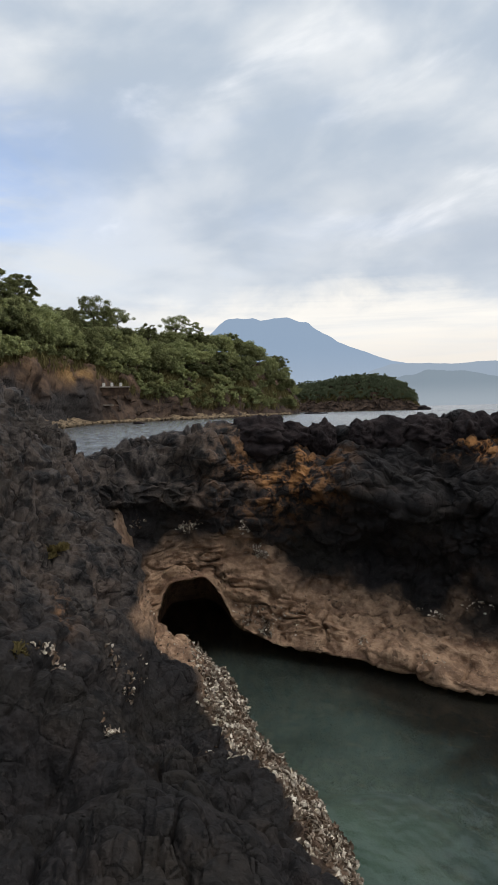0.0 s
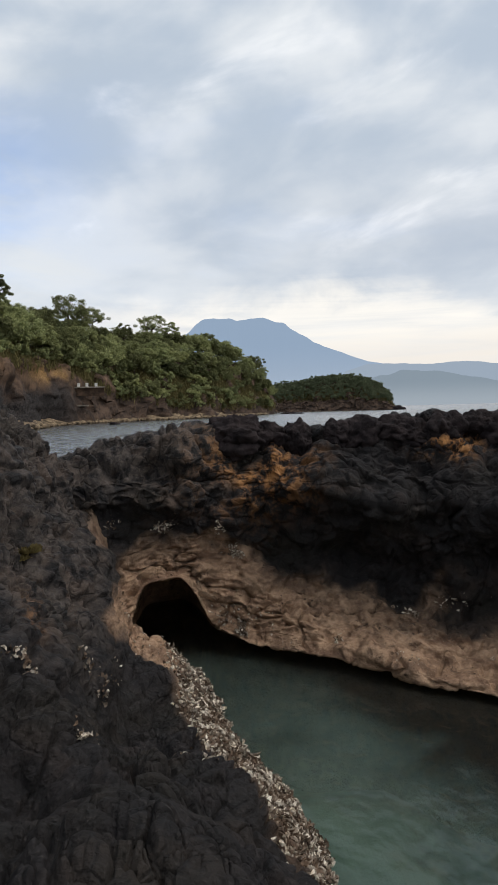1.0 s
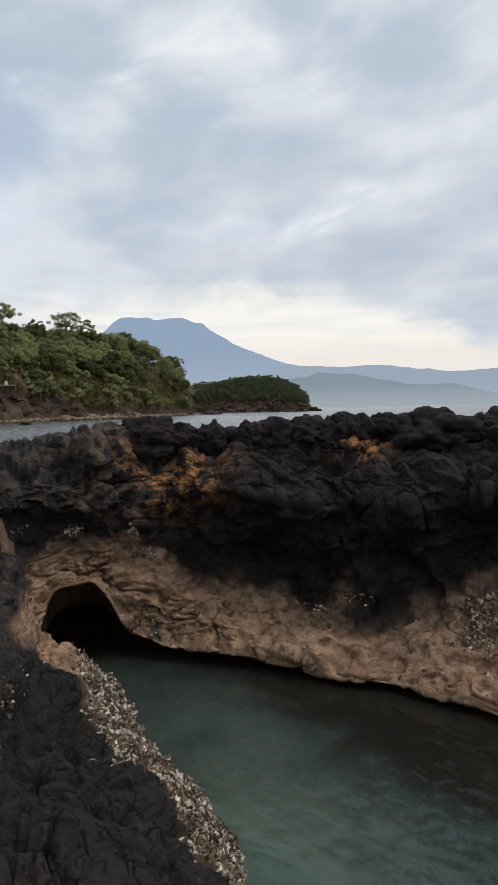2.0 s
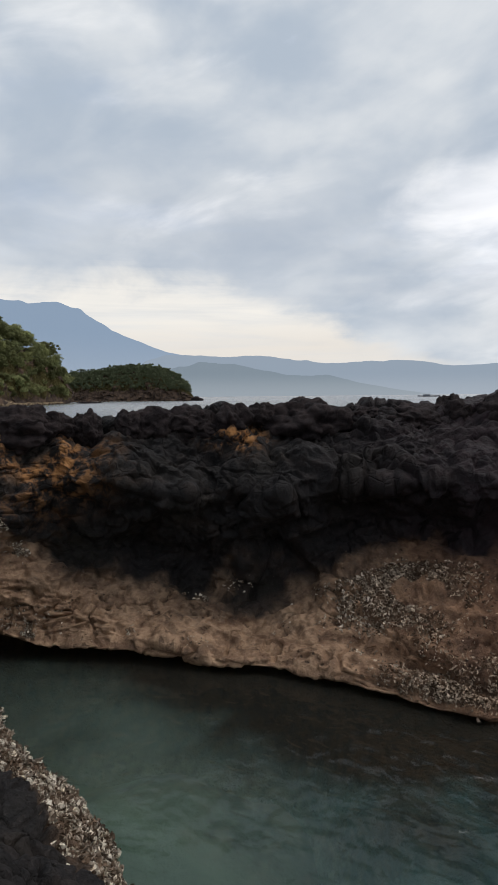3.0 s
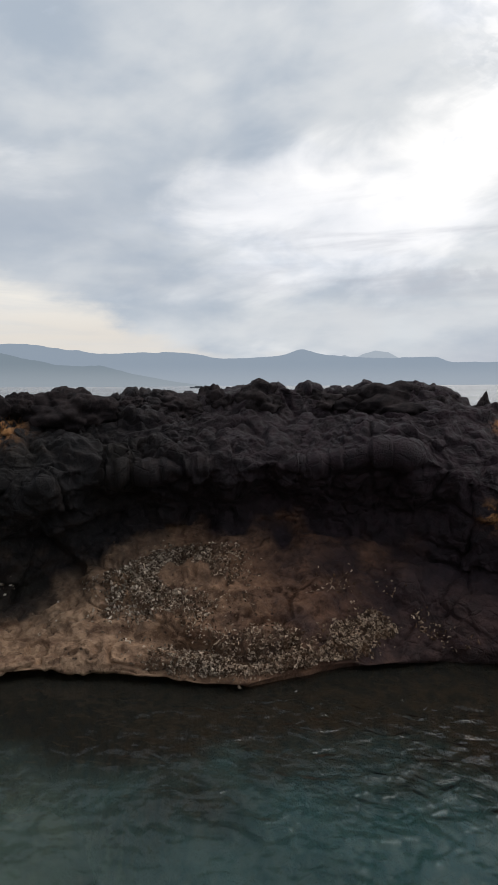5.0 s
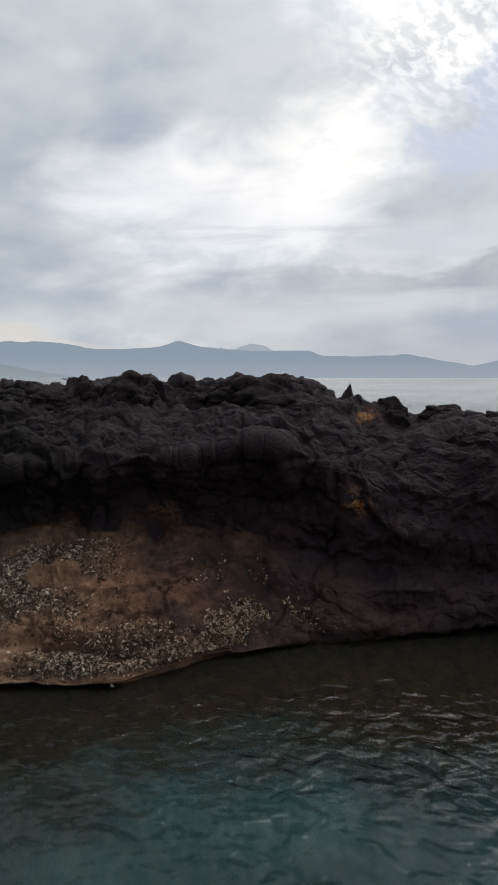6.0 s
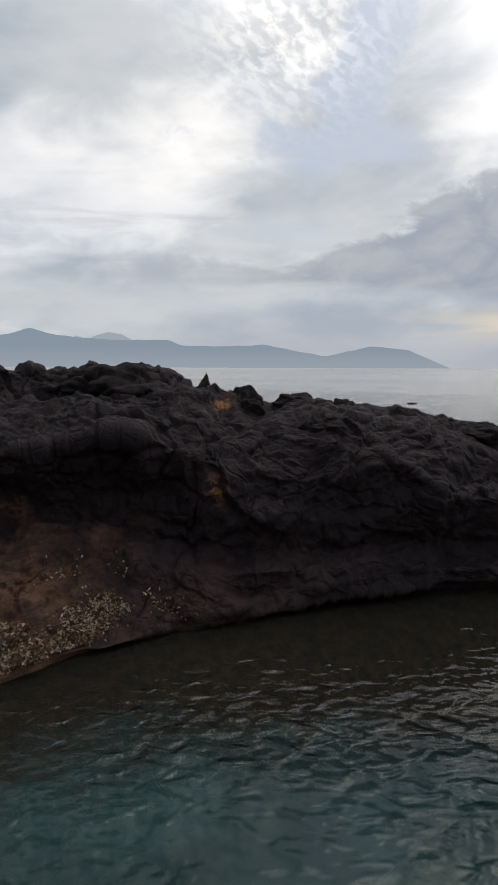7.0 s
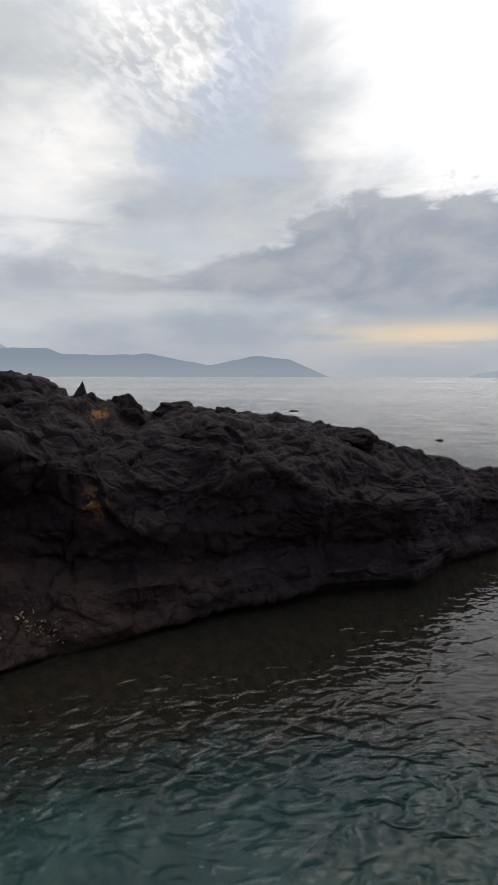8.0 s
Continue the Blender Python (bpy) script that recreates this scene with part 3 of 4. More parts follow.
def pool_floor():
    az, r = np.meshgrid(np.linspace(-30, 200, 240), np.linspace(1.2, 13.0, 120), indexing="ij")
    x, y = polar(az, r)
    p = np.stack([x, y, 0 * x], -1).reshape(-1, 3)
    z = -1.25 + 0.22 * fractal(p * 0.6, 3, 70) - 0.8 * step(az, 60, 105).ravel() - 0.9 * step(r, 7.5, 12.5).ravel() * step(az, 80, 110).ravel()
    p[:, 2] = z
    ob = mesh_object("pool_floor", p, grid_faces(240, 120)[:, ::-1], SAND)
    tagged(ob, "pale sandy floor under the green pool water", "pool floor", kind="structure")


pool_floor()

# ---- the rock wall that closes the pool ----
# degrees round the pool; radius and height of the lower edge; how far the foot is cut under it; top of the bare tan rock; crest
WALL = [
    (-10, 6.3, 0.90, 0.2, 1.15, 6.9, 7.3, 2.47),
    (-6, 6.35, 0.80, 0.4, 1.20, 6.9, 7.5, 2.47),
    (-3.8, 6.7, 0.50, 1.2, 1.30, 7.0, 7.6, 2.53),
    (-2.2, 7.0, 0.86, 2.2, 1.34, 7.05, 7.6, 2.55),
    (1.2, 7.05, 0.92, 2.3, 1.32, 7.1, 7.6, 2.61),
    (2.7, 7.1, 0.66, 1.8, 1.30, 7.15, 7.7, 2.67),
    (4.0, 7.05, 0.30, 0.9, 1.22, 7.2, 7.8, 2.73),
    (8, 6.9, 0.15, 0.6, 1.0, 7.2, 7.9, 2.77),
    (13, 6.65, 0.13, 0.6, 0.68, 7.15, 7.9, 2.65),
    (19, 6.4, 0.12, 0.6, 0.48, 7.1, 8.0, 2.73),
    (25, 6.12, 0.07, 0.5, 0.36, 7.0, 8.1, 2.75),
    (30, 6.1, 0.06, 0.5, 0.36, 7.0, 8.2, 2.77),
    (37, 5.85, 0.06, 0.3, 0.85, 7.1, 8.3, 2.73),
    (44, 5.6, 0.04, 0.2, 1.00, 7.1, 8.5, 2.79),
    (50, 5.55, 0.03, 0.1, 1.00, 7.05, 8.7, 2.85),
    (56, 5.85, 0.03, 0.1, 0.95, 7.1, 9.0, 2.79),
    (61, 6.12, 0.03, 0.1, 0.80, 7.3, 9.2, 2.88),
    (66.5, 6.42, 0.03, 0.1, 0.65, 7.12, 8.95, 2.82),
    (69.5, 6.5, 0.03, 0.1, 0.55, 7.0, 8.9, 2.57),
    (72.0, 6.58, 0.04, 0.15, 0.50, 6.95, 8.9, 2.55),
    (75, 6.7, 0.05, 0.2, 0.50, 7.05, 8.95, 2.38),
    (82, 7.25, 0.10, 0.3, 0.45, 7.5, 9.20, 2.46),
    (92, 8.1, 0.12, 0.3, 0.4, 8.25, 9.80, 2.12),
    (100.5, 8.7, 0.12, 0.3, 0.4, 8.9, 10.40, 1.73),
    (102.6, 10.0, 0.10, 0.2, 0.22, 10.2, 11.40, 1.45),
    (112, 12.5, 0.05, 0.2, 0.2, 12.7, 13.8, 0.85),
]


def rock_wall():
    cols = 1000
    az = np.linspace(-10, 112, cols)
    knots = np.array(WALL)
    lip, zlip, cut, ztop, rtop, rc, zc = [blur(np.interp(az, knots[:, 0], knots[:, k]), 14, 0) for k in range(1, 8)]
    shelf = 1.5 * step(az, 30, 46) * (1 - 0.6 * step(az, 86, 104))
    slack = step(az, 58, 78)
    rec = 0.2 + 0.8 * step(az, 3, 12)
    line = [
        (lip + 0.9 * cut - 1.2 * shelf - 1.3, -1.7 + 0 * az),
        (lip + cut - 0.6 * shelf - 0.3, -0.7 + 0.2 * shelf),
        (lip + cut, -0.12 + 0 * az),
        (lip + 0.85 * cut, zlip * 0.6),
        (lip, zlip),
        (lip + 0.05, zlip + 0.13),
        (0.5 * lip + 0.5 * rtop, 0.45 * zlip + 0.55 * ztop),
        (rtop, ztop),
        (rtop + 0.30 * rec, ztop + 0.16),
        (rtop + 0.34 * rec - 0.14 * slack, 0.72 * ztop + 0.28 * zc),
        (rtop - 0.04 + 0.28 * slack, 0.42 * ztop + 0.58 * zc),
        (rc - 0.42 - 0.25 * slack * (rc - rtop), zc - 0.36 + 0.10 * slack),
        (rc, zc),
        (rc + 0.7, zc - 0.2),
        (rc + 1.6, 0.45 * zc),
        (rc + 3.0, -2.0 + 0 * az),
    ]
    line = np.array(line)                                   # steps, (r, z), columns
    for k, (in_out, up_down) in {4: (0.10, 0.05), 5: (0.08, 0.03), 6: (0.14, 0.06), 7: (0.16, 0.10), 8: (0.16, 0.06), 9: (0.16, 0.10), 10: (0.20, 0.16), 11: (0.12, 0.04)}.items():
        way = np.stack([az * 0.16, 0 * az + 3.7 * k, 0 * az], -1)
        line[k, 0] += in_out * fractal(way, 3, 300 + k)
        line[k, 1] += up_down * fractal(way, 3, 320 + k)
    share = np.array([10, 14, 10, 8, 8, 40, 40, 18, 26, 50, 110, 36, 20, 20, 14])
    path = np.concatenate([np.linspace(k, k + 1, m, endpoint=False) for k, m in enumerate(share)] + [[len(line) - 1]])
    k = np.minimum(path.astype(int), len(line) - 2)
    f = (path - k)[:, None, None]
    prof = line[k] * (1 - f) + line[k + 1] * f
    prof = blur(prof, 5, 0)
    x, y = polar(az[None, :], prof[:, 0])
    g = np.stack([x, y, prof[:, 1]], -1)
    nrm = grid_normals(g)
    if nrm[120, cols // 2].dot(g[120, cols // 2]) > 0:
        nrm = -nrm
    p = g.reshape(-1, 3)
    s, a = np.repeat(path, cols), np.tile(az, len(path))
    # tan where the sea keeps the rock bare, with a ragged upper edge; its fade to dark puts in the overhang's shade
    ragged = 0.9 * fractal(p * 2.2, 4, 61)
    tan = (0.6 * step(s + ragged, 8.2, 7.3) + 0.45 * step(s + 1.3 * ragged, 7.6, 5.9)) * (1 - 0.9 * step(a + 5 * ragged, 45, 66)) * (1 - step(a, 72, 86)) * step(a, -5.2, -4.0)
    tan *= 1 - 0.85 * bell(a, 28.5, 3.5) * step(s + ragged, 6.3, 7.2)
    lump = lava_relief(p, 3) + 0.16 * fractal(p * 0.7, 2, 99)
    layer = 0.08 * fractal(p * [1.3, 1.3, 4.0], 5, 80, 0.58) - 0.10 * step(np.abs(fractal(p * [1.1, 1.1, 3.2], 3, 88)), 0.08, 0.0)
    worn = step(fractal(p * 1.3, 2, 86), -0.1, 0.4)
    layer += 0.07 * (0.4 - np.abs(fractal(p * [4, 4, 7.0], 4, 90))) * (1 - 0.5 * worn)
    c1, c2, c3 = cell_noise(p * [1, 1, 1.7] / 0.15 + 0.5 * fractal(p * 4, 2, 91)[:, None], 95)
    layer -= (0.085 * step(c1, 0.5, 0.1) * (c3 > 0.4)) * (1 - 0.45 * worn)
    c1, c2, c3 = cell_noise(p / 0.055 + 0.4 * fractal(p * 9, 2, 92)[:, None], 98)
    layer -= (0.03 * step(c1, 0.45, 0.15) * (c3 > 0.45)) * (1 - 0.35 * worn) - 0.016 * fractal(p * 12, 2, 93)
    layer *= 0.45 + 0.55 * step(s, 4.2, 5.4)
    groove = bell(a, 46, 10) * bell(s, 5.5 + 0.35 * fractal(np.stack([a * 0.12, 0 * a, 0 * a], -1), 3, 94), 0.15)
    layer = layer * (1 - 0.45 * bell(a, 36, 9) * bell(s, 5.6, 0.5)) - 0.24 * groove
    height = tan * layer + (1 - tan) * lump * (0.75 + 0.25 * step(s, 8.5, 10.5)) * (1 - 0.3 * step(a, 34, 54)) * (1 - 0.3 * bell(s, 12, 0.9))
    d1, d2, d3 = cell_noise(p / 0.30 + 0.35 * fractal(p * 2.1, 2, 97)[:, None], 96)
    height += bell(s, 11.9, 0.8) * (1 - 0.55 * step(a, 57, 66)) * (0.10 * (0.55 - d1) + 0.07 * (d3 - 0.5) - 0.05 * np.exp(-((d2 - d1) / 0.1) ** 2))
    height = height * (1 - 0.6 * (s < 4))
    p = p + nrm.reshape(-1, 3) * height[:, None]
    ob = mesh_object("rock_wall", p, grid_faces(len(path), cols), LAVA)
    ob.data.flip_normals()
    patch = fractal(p * 1.7, 3, 130)
    lichen = 0.95 * bell(a, 8.5, 5.0) * bell(p[:, 2], 2.2, 0.5) * step(patch, -0.6, 0.2)
    lichen += 1.3 * bell(a, 26.3, 2.2) * bell(p[:, 2], 2.40, 0.13) + bell(a, 71.5, 1.0) * bell(p[:, 2], 1.43, 0.13) + 0.8 * bell(a, 71.8, 0.8) * bell(p[:, 2], 2.36, 0.08)
    mask = shell_mask(p, s, a)
    zones(ob, tan, np.clip(lichen, 0, 1) * (s > 8.5), np.clip(mask - 0.25, 0, 0.8), 0.55 * step(a, 14, 2) * step(s, 9.0, 10.5))
    tagged(ob, "black lumpy lava wall with a tan wave-cut foot closing the pool", "rock wall", kind="structure")
    return p, grid_normals(p.reshape(len(path), cols, 3)).reshape(-1, 3), mask


def shell_mask(p, s, a):
    spot = fractal(p * 2.6, 3, 140)
    m = 1.1 * bell(a, 41, 7.0) * bell(s, 6.6, 0.75) * step(spot, -0.45, 0.2)
    m += 1.3 * bell(a, 51, 9.5) * bell(s, 4.95, 0.5) * step(spot, -0.9, -0.2)
    m += 0.8 * bell(a, 60, 6.0) * bell(s, 5.4, 0.9) * step(spot, -0.2, 0.3)
    for at, high, wide, amount in ((6.5, 1.16, 0.8, 1.0), (2.7, 1.42, 1.0, 0.55), (-0.5, 1.52, 0.7, 0.5), (4.9, 1.5, 0.4, 0.5), (6.9, 0.3, 0.6, 0.7), (-5.0, 1.62, 0.8, 0.3)):
        m += amount * bell(a, at, wide) * bell(p[:, 2], high, 0.09) * (s > 4.5) * (s < 10.5) * step(spot, -0.5, 0.1)
    m += 0.5 * bell(a, 3.0, 2.5) * bell(s, 8.8, 0.5) * step(spot, 0.2, 0.6)
    m += 0.7 * bell(a, 26, 5.0) * bell(s, 7.6, 0.6) * step(spot, 0.1, 0.5)
    m += 0.5 * bell(a, 14, 9.0) * bell(s, 5.0, 0.7) * step(spot, 0.25, 0.6)
    return np.clip(m, 0, 1)


def shells(name, p, nrm, weight, count, size, label, seed):
    """A crust of small cupped shells standing on the rock."""
    rng = np.random.default_rng(seed)
    pick = rng.choice(len(p), count, p=weight / weight.sum())
    base, up = p[pick] + rng.normal(0, 0.012, (count, 3)), nrm[pick]
    up = up + rng.normal(0, 0.45, (count, 3))
    up /= np.linalg.norm(up, axis=1, keepdims=True)
    side = np.cross(up, rng.normal(0, 1, (count, 3)))
    side /= np.linalg.norm(side, axis=1, keepdims=True)
    ahead = np.cross(up, side)
    s = size * rng.uniform(0.5, 1.35, (count, 1))
    turn = np.linspace(0, 2 * math.pi, 7, endpoint=False)
    ring = [(side * math.cos(t) * 0.22 + ahead * (math.sin(t) * 0.82) + side * 0.42 * math.sin(t) ** 2 + up * (0.30 + 0.26 * math.sin(2 * t + 1))) * s for t in turn]
    v = np.stack([base + 0.10 * up * s] + [base + q * rng.uniform(0.75, 1.2, (count, 1)) for q in ring] + [base - 0.35 * up * s], 1)
    n = v.shape[1]
    fan = [(0, 1 + k, 1 + (k + 1) % 7) for k in range(7)] + [(8, 1 + (k + 1) % 7, 1 + k) for k in range(7)]
    faces = (np.arange(count)[:, None, None] * n + np.array(fan)[None]).reshape(-1, 3)
    ob = mesh_object(name, v.reshape(-1, 3), faces, SHELL, smooth=False)
    tagged(ob, label, "oyster shells", kind="stuff")


wall_p, wall_n, wall_shells = rock_wall()
above = wall_shells * (wall_p[:, 2] > 0.02)
shells("oyster_shells", wall_p, -wall_n if wall_n[len(wall_n) // 2].dot(wall_p[len(wall_p) // 2]) > 0 else wall_n, above ** 2.2, 17000, 0.026,
       "pale broken oyster shells crusting the foot of the wall", 5)

# ---- the ledge on which the camera stands, and the rise beside it ----
# degrees; radius of the edge; height there; heights at 1.5, 3, 4.5, 6, 7.2 metres out
LEDGE = [
    (-180, 11.0, 0.2, 1.6, 1.8, 2.0, 2.2, 2.3),
    (-90, 11.0, 0.2, 1.6, 2.0, 2.4, 2.8, 3.0),
    (-45, 11.0, 0.2, 1.5, 2.0, 2.8, 3.6, 3.8),
    (-26, 11.0, 0.2, 1.4, 1.6, 2.3, 3.4, 3.9),
    (-17, 10.5, 0.2, 1.32, 1.25, 1.9, 3.1, 3.25),
    (-14, 10.0, 0.2, 1.3, 1.18, 1.7, 2.6, 2.9),
    (-11, 9.5, 0.2, 1.3, 1.15, 1.55, 2.2, 2.62),
    (-7.5, 9.0, 0.3, 1.3, 1.1, 1.1, 1.75, 2.3),
    (-5.5, 7.4, 0.5, 1.3, 1.05, 0.95, 1.2, 1.9),
    (-4.0, 6.2, 0.7, 1.3, 1.0, 0.88, 0.9, 0.9),
    (-1.5, 5.75, 0.72, 1.3, 1.0, 0.8, 0.75, 0.7),
    (2.8, 5.0, 0.62, 1.3, 0.95, 0.72, 0.6, 0.6),
    (5.5, 4.4, 0.5, 1.3, 0.9, 0.5, 0.4, 0.4),
    (9, 3.95, 0.34, 1.28, 0.75, 0.3, 0.3, 0.3),
    (13.4, 3.6, 0.14, 1.25, 0.5, 0.1, 0.1, 0.1),
    (17, 3.2, 0.05, 1.2, 0.25, 0.0, 0.0, 0.0),
    (28, 2.5, 0.1, 1.1, 0.1, 0.0, 0.0, 0.0),
    (60, 2.1, 0.3, 1.0, 0.2, 0.0, 0.0, 0.0),
    (130, 2.1, 0.3, 1.0, 0.2, 0.0, 0.0, 0.0),
    (152, 3.5, 0.3, 1.1, 0.7, 0.4, 0.3, 0.3),
    (165, 9.0, 0.2, 1.4, 1.5, 1.6, 1.8, 1.9),
    (180, 11.0, 0.2, 1.6, 1.8, 2.0, 2.2, 2.3),
]


def rock_ledge():
    az = np.concatenate([np.linspace(-180, -26, 190, endpoint=False), np.linspace(-26, 18, 400, endpoint=False), np.linspace(18, 180, 170)])
    knots = np.array(LEDGE)
    edge, zedge, *h = [blur(np.interp(az, knots[:, 0], knots[:, k]), 10, 0) for k in range(1, 8)]
    inner, middle, outer, fall = 10, 500, 30, 60
    rows = inner + middle + outer + fall
    near = np.minimum(edge - 0.05, 7.8)
    unit = lambda k: np.linspace(0, 1, k, endpoint=False)[:, None]
    r = np.concatenate([0.02 + 1.28 * unit(inner) + 0 * edge, 1.3 + (near - 1.3) * unit(middle), near + (edge - near) * unit(outer), np.repeat(edge[None], fall, 0)])
    t = np.concatenate([np.linspace(0, 0.86, rows - fall, endpoint=False), np.linspace(0.86, 1, fall)])
    steps = np.array([0, 1.5, 3.0, 4.5, 6.0, 7.2])
    tops = np.array([1.35 + 0 * az] + list(h))
    z = np.empty_like(r)
    for j in range(len(az)):
        e = edge[j]
        at = np.append(steps[steps < e - 0.3], e)
        top = np.append(tops[steps < e - 0.3, j], zedge[j])
        z[:, j] = np.interp(r[:, j], at, top)
    z = blur(blur(z, 6, 0), 3, 1)
    drop = np.clip((t - 0.86) / 0.14, 0, 1)[:, None]
    r = r + 0.07 * np.sin(drop * math.pi) + (0.25 + 0.8 * step(az, 18, 40) + 0.5 * bell(az, 15, 9)) * drop ** 1.3
    z = z - (z + 1.5) * drop ** 1.4
    x, y = polar(az[None, :], r)
    g = np.stack([x, y, z], -1)
    nrm = grid_normals(g)
    if nrm[220, 390, 2] < 0:
        nrm = -nrm
    p = g.reshape(-1, 3)
    a, s, rr, ee = np.tile(az, rows), np.repeat(t, len(az)), r.reshape(-1), np.tile(edge, rows)
    lump = cracked_relief(p, 11) * (1 + 0.35 * step(rr, 3.5, 5.5) * step(a, -4.0, -8.0))
    back = ee - rr
    ragged = 0.14 * fractal(p * 3.0, 4, 33)
    rim = step(back + ragged, 1.05, 0.65) * step(a, -7.5, -4.0)
    rim = np.maximum(rim, step(a + 3 * ragged, -6.0, -5.3) * step(rr + ragged, 5.0, 5.5) * step(a, -2.6, -3.4))
    close = step(rr, 0.6, 1.6)
    p = p + nrm.reshape(-1, 3) * (close * ((1.0 - 0.5 * rim) * lump + rim * 0.06 * fractal(p * 6.0, 4, 44)))[:, None]
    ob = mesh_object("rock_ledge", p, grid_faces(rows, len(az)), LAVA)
    ob.data.flip_normals()
    mask = np.clip(rim * step(a, -1.5, 2.0) * step(p[:, 2], 0.0, 0.1) + 0.03 * rim, 0, 1) * (s < 0.97) * (1 - 0.9 * step(a, 20, 30))
    zones(ob, rim, np.clip(0.4 * bell(a, -11.6, 0.7) * bell(rr, 4.4, 0.25), 0, 1), np.clip(mask - 0.3, 0, 0.8), 0.02 + 0.45 * step(rr, 3.4, 5.0) * step(a, -4.0, -8.0))
    tagged(ob, "dark cracked lava ledge rising beside the pool", "rock ledge", kind="structure")
    return p, grid_normals(p.reshape(rows, len(az), 3)).reshape(-1, 3), mask


ledge_p, ledge_n, ledge_shells = rock_ledge()
if ledge_n[220 * 760 + 390, 2] < 0:
    ledge_n = -ledge_n
SPOTS = [(-7.0, 4.34), (-5.4, 4.6), (-13.2, 3.76), (-7.8, 3.38), (-15.1, 2.53), (2.9, 3.53), (8.6, 3.4)]
spots = np.zeros(len(ledge_p))
for spot_az, spot_r in SPOTS:
    at = np.array(polar(spot_az, spot_r))
    spots += bell(np.linalg.norm(ledge_p[:, :2] - at, axis=1), 0.0, 0.07) * step(fractal(ledge_p * 7.0, 2, 160), -0.2, 0.3)
shells("oyster_shells", ledge_p, ledge_n, spots + 1e-12, 420, 0.024, "small scattered clusters of white shells on the ledge", 7)
shells("oyster_shells", ledge_p, ledge_n, (ledge_shells + 1e-9) ** 1.2, 22000, 0.026, "dense white oyster shells along the rim of the ledge", 6)


# ---- boulders along the crest ----
def boulder(size, seed):
    bm = bmesh.new()
    bmesh.ops.create_icosphere(bm, subdivisions=5, radius=1.0)
    p = np.array([v.co for v in bm.verts])
    f1, f2, own = cell_noise(p * 1.1 + seed * 3.7, seed)
    _, _, _, lean = cell_blocks(p * 1.2 + seed * 2.3, seed + 4)
    d = 1 + 0.22 * fractal(p * 1.1 + seed * 5.1, 3, seed) + 0.18 * lean + 0.12 * (own - 0.5) - 0.08 * np.exp(-((f2 - f1) / 0.07) ** 2)
    _, _, _, edge = cell_blocks(p * 2.7 + seed * 1.9, seed + 6)
    d += 0.12 * edge
    d += 0.14 * np.abs(fractal(p * 2.2 + seed, 3, seed + 8)) + 0.05 * np.abs(fractal(p * 6 + seed, 2, seed))
    p = p * d[:, None] * np.array(size) * 0.5
    for v, q in zip(bm.verts, p):
        v.co = q
    for f in bm.faces:
        f.smooth = True
    me = bpy.data.meshes.new("boulder")
    bm.to_mesh(me)
    bm.free()
    me.materials.append(BOULDER)
    return new("boulder", me)


# degrees, distance, height of the top, width, height, tilt
CREST = [
    (6.9, 7.7, 2.84, 0.52, 0.45, 10), (9.2, 7.8, 2.76, 0.38, 0.35, 25), (12.6, 7.8, 2.77, 0.28, 0.42, 50), (16.3, 7.9, 2.76, 0.34, 0.42, 70),
    (18.4, 7.9, 2.80, 0.42, 0.5, 30), (22.0, 7.9, 2.79, 0.5, 0.45, 15), (25.6, 8.0, 2.83, 0.42, 0.5, 80), (28.7, 8.1, 2.83, 0.34, 0.4, 40),
    (32.4, 8.2, 2.89, 0.75, 0.6, 20), (38.2, 8.3, 2.78, 0.34, 0.3, 65), (42.0, 8.4, 2.81, 0.6, 0.4, 10), (46.0, 8.6, 2.92, 0.42, 0.5, 35),
    (50.0, 8.7, 2.99, 0.60, 0.55, 12), (55.4, 9.0, 2.88, 0.5, 0.4, 0), (58.9, 9.1, 2.82, 0.6, 0.45, 30), (63.6, 9.2, 2.95, 1.15, 0.8, 5),
    (73.3, 8.95, 2.63, 0.46, 0.6, 20), (78.3, 9.1, 2.52, 0.42, 0.3, 0), (82.9, 9.25, 2.44, 0.26, 0.3, 50), (93.6, 9.9, 2.09, 0.5, 0.3, 15),
]


def crest_boulders():
    for k, (az, r, top, wide, high, tilt) in enumerate(CREST):
        x, y = polar(az, r)
        ob = boulder((wide * 1.45, wide * 1.2, high * 1.1), 20 + k)
        ob.location = (x, y, top - max(v.co.z for v in ob.data.vertices))
        ob.rotation_euler = (radians(tilt * 0.15), 0, -radians(az + tilt))
        tagged(ob, "rounded black lava boulder on the crest of the wall", "boulder", group="boulders on the crest")
    # a pointed stone standing on the crest
    x, y = polar(70.1, 8.95)
    ob = boulder((0.66, 0.5, 0.80), 77)
    for v in ob.data.vertices:
        f = 1.0 - 0.55 * max(0.0, min(1.0, v.co.z / 0.45))
        v.co.x, v.co.y = v.co.x * f, v.co.y * f
    ob.name = "pointed_stone"
    ob.location = (x, y, 2.80 - max(v.co.z for v in ob.data.vertices))
    tagged(ob, "small pointed black stone standing upright on the crest", "stone")


crest_boulders()


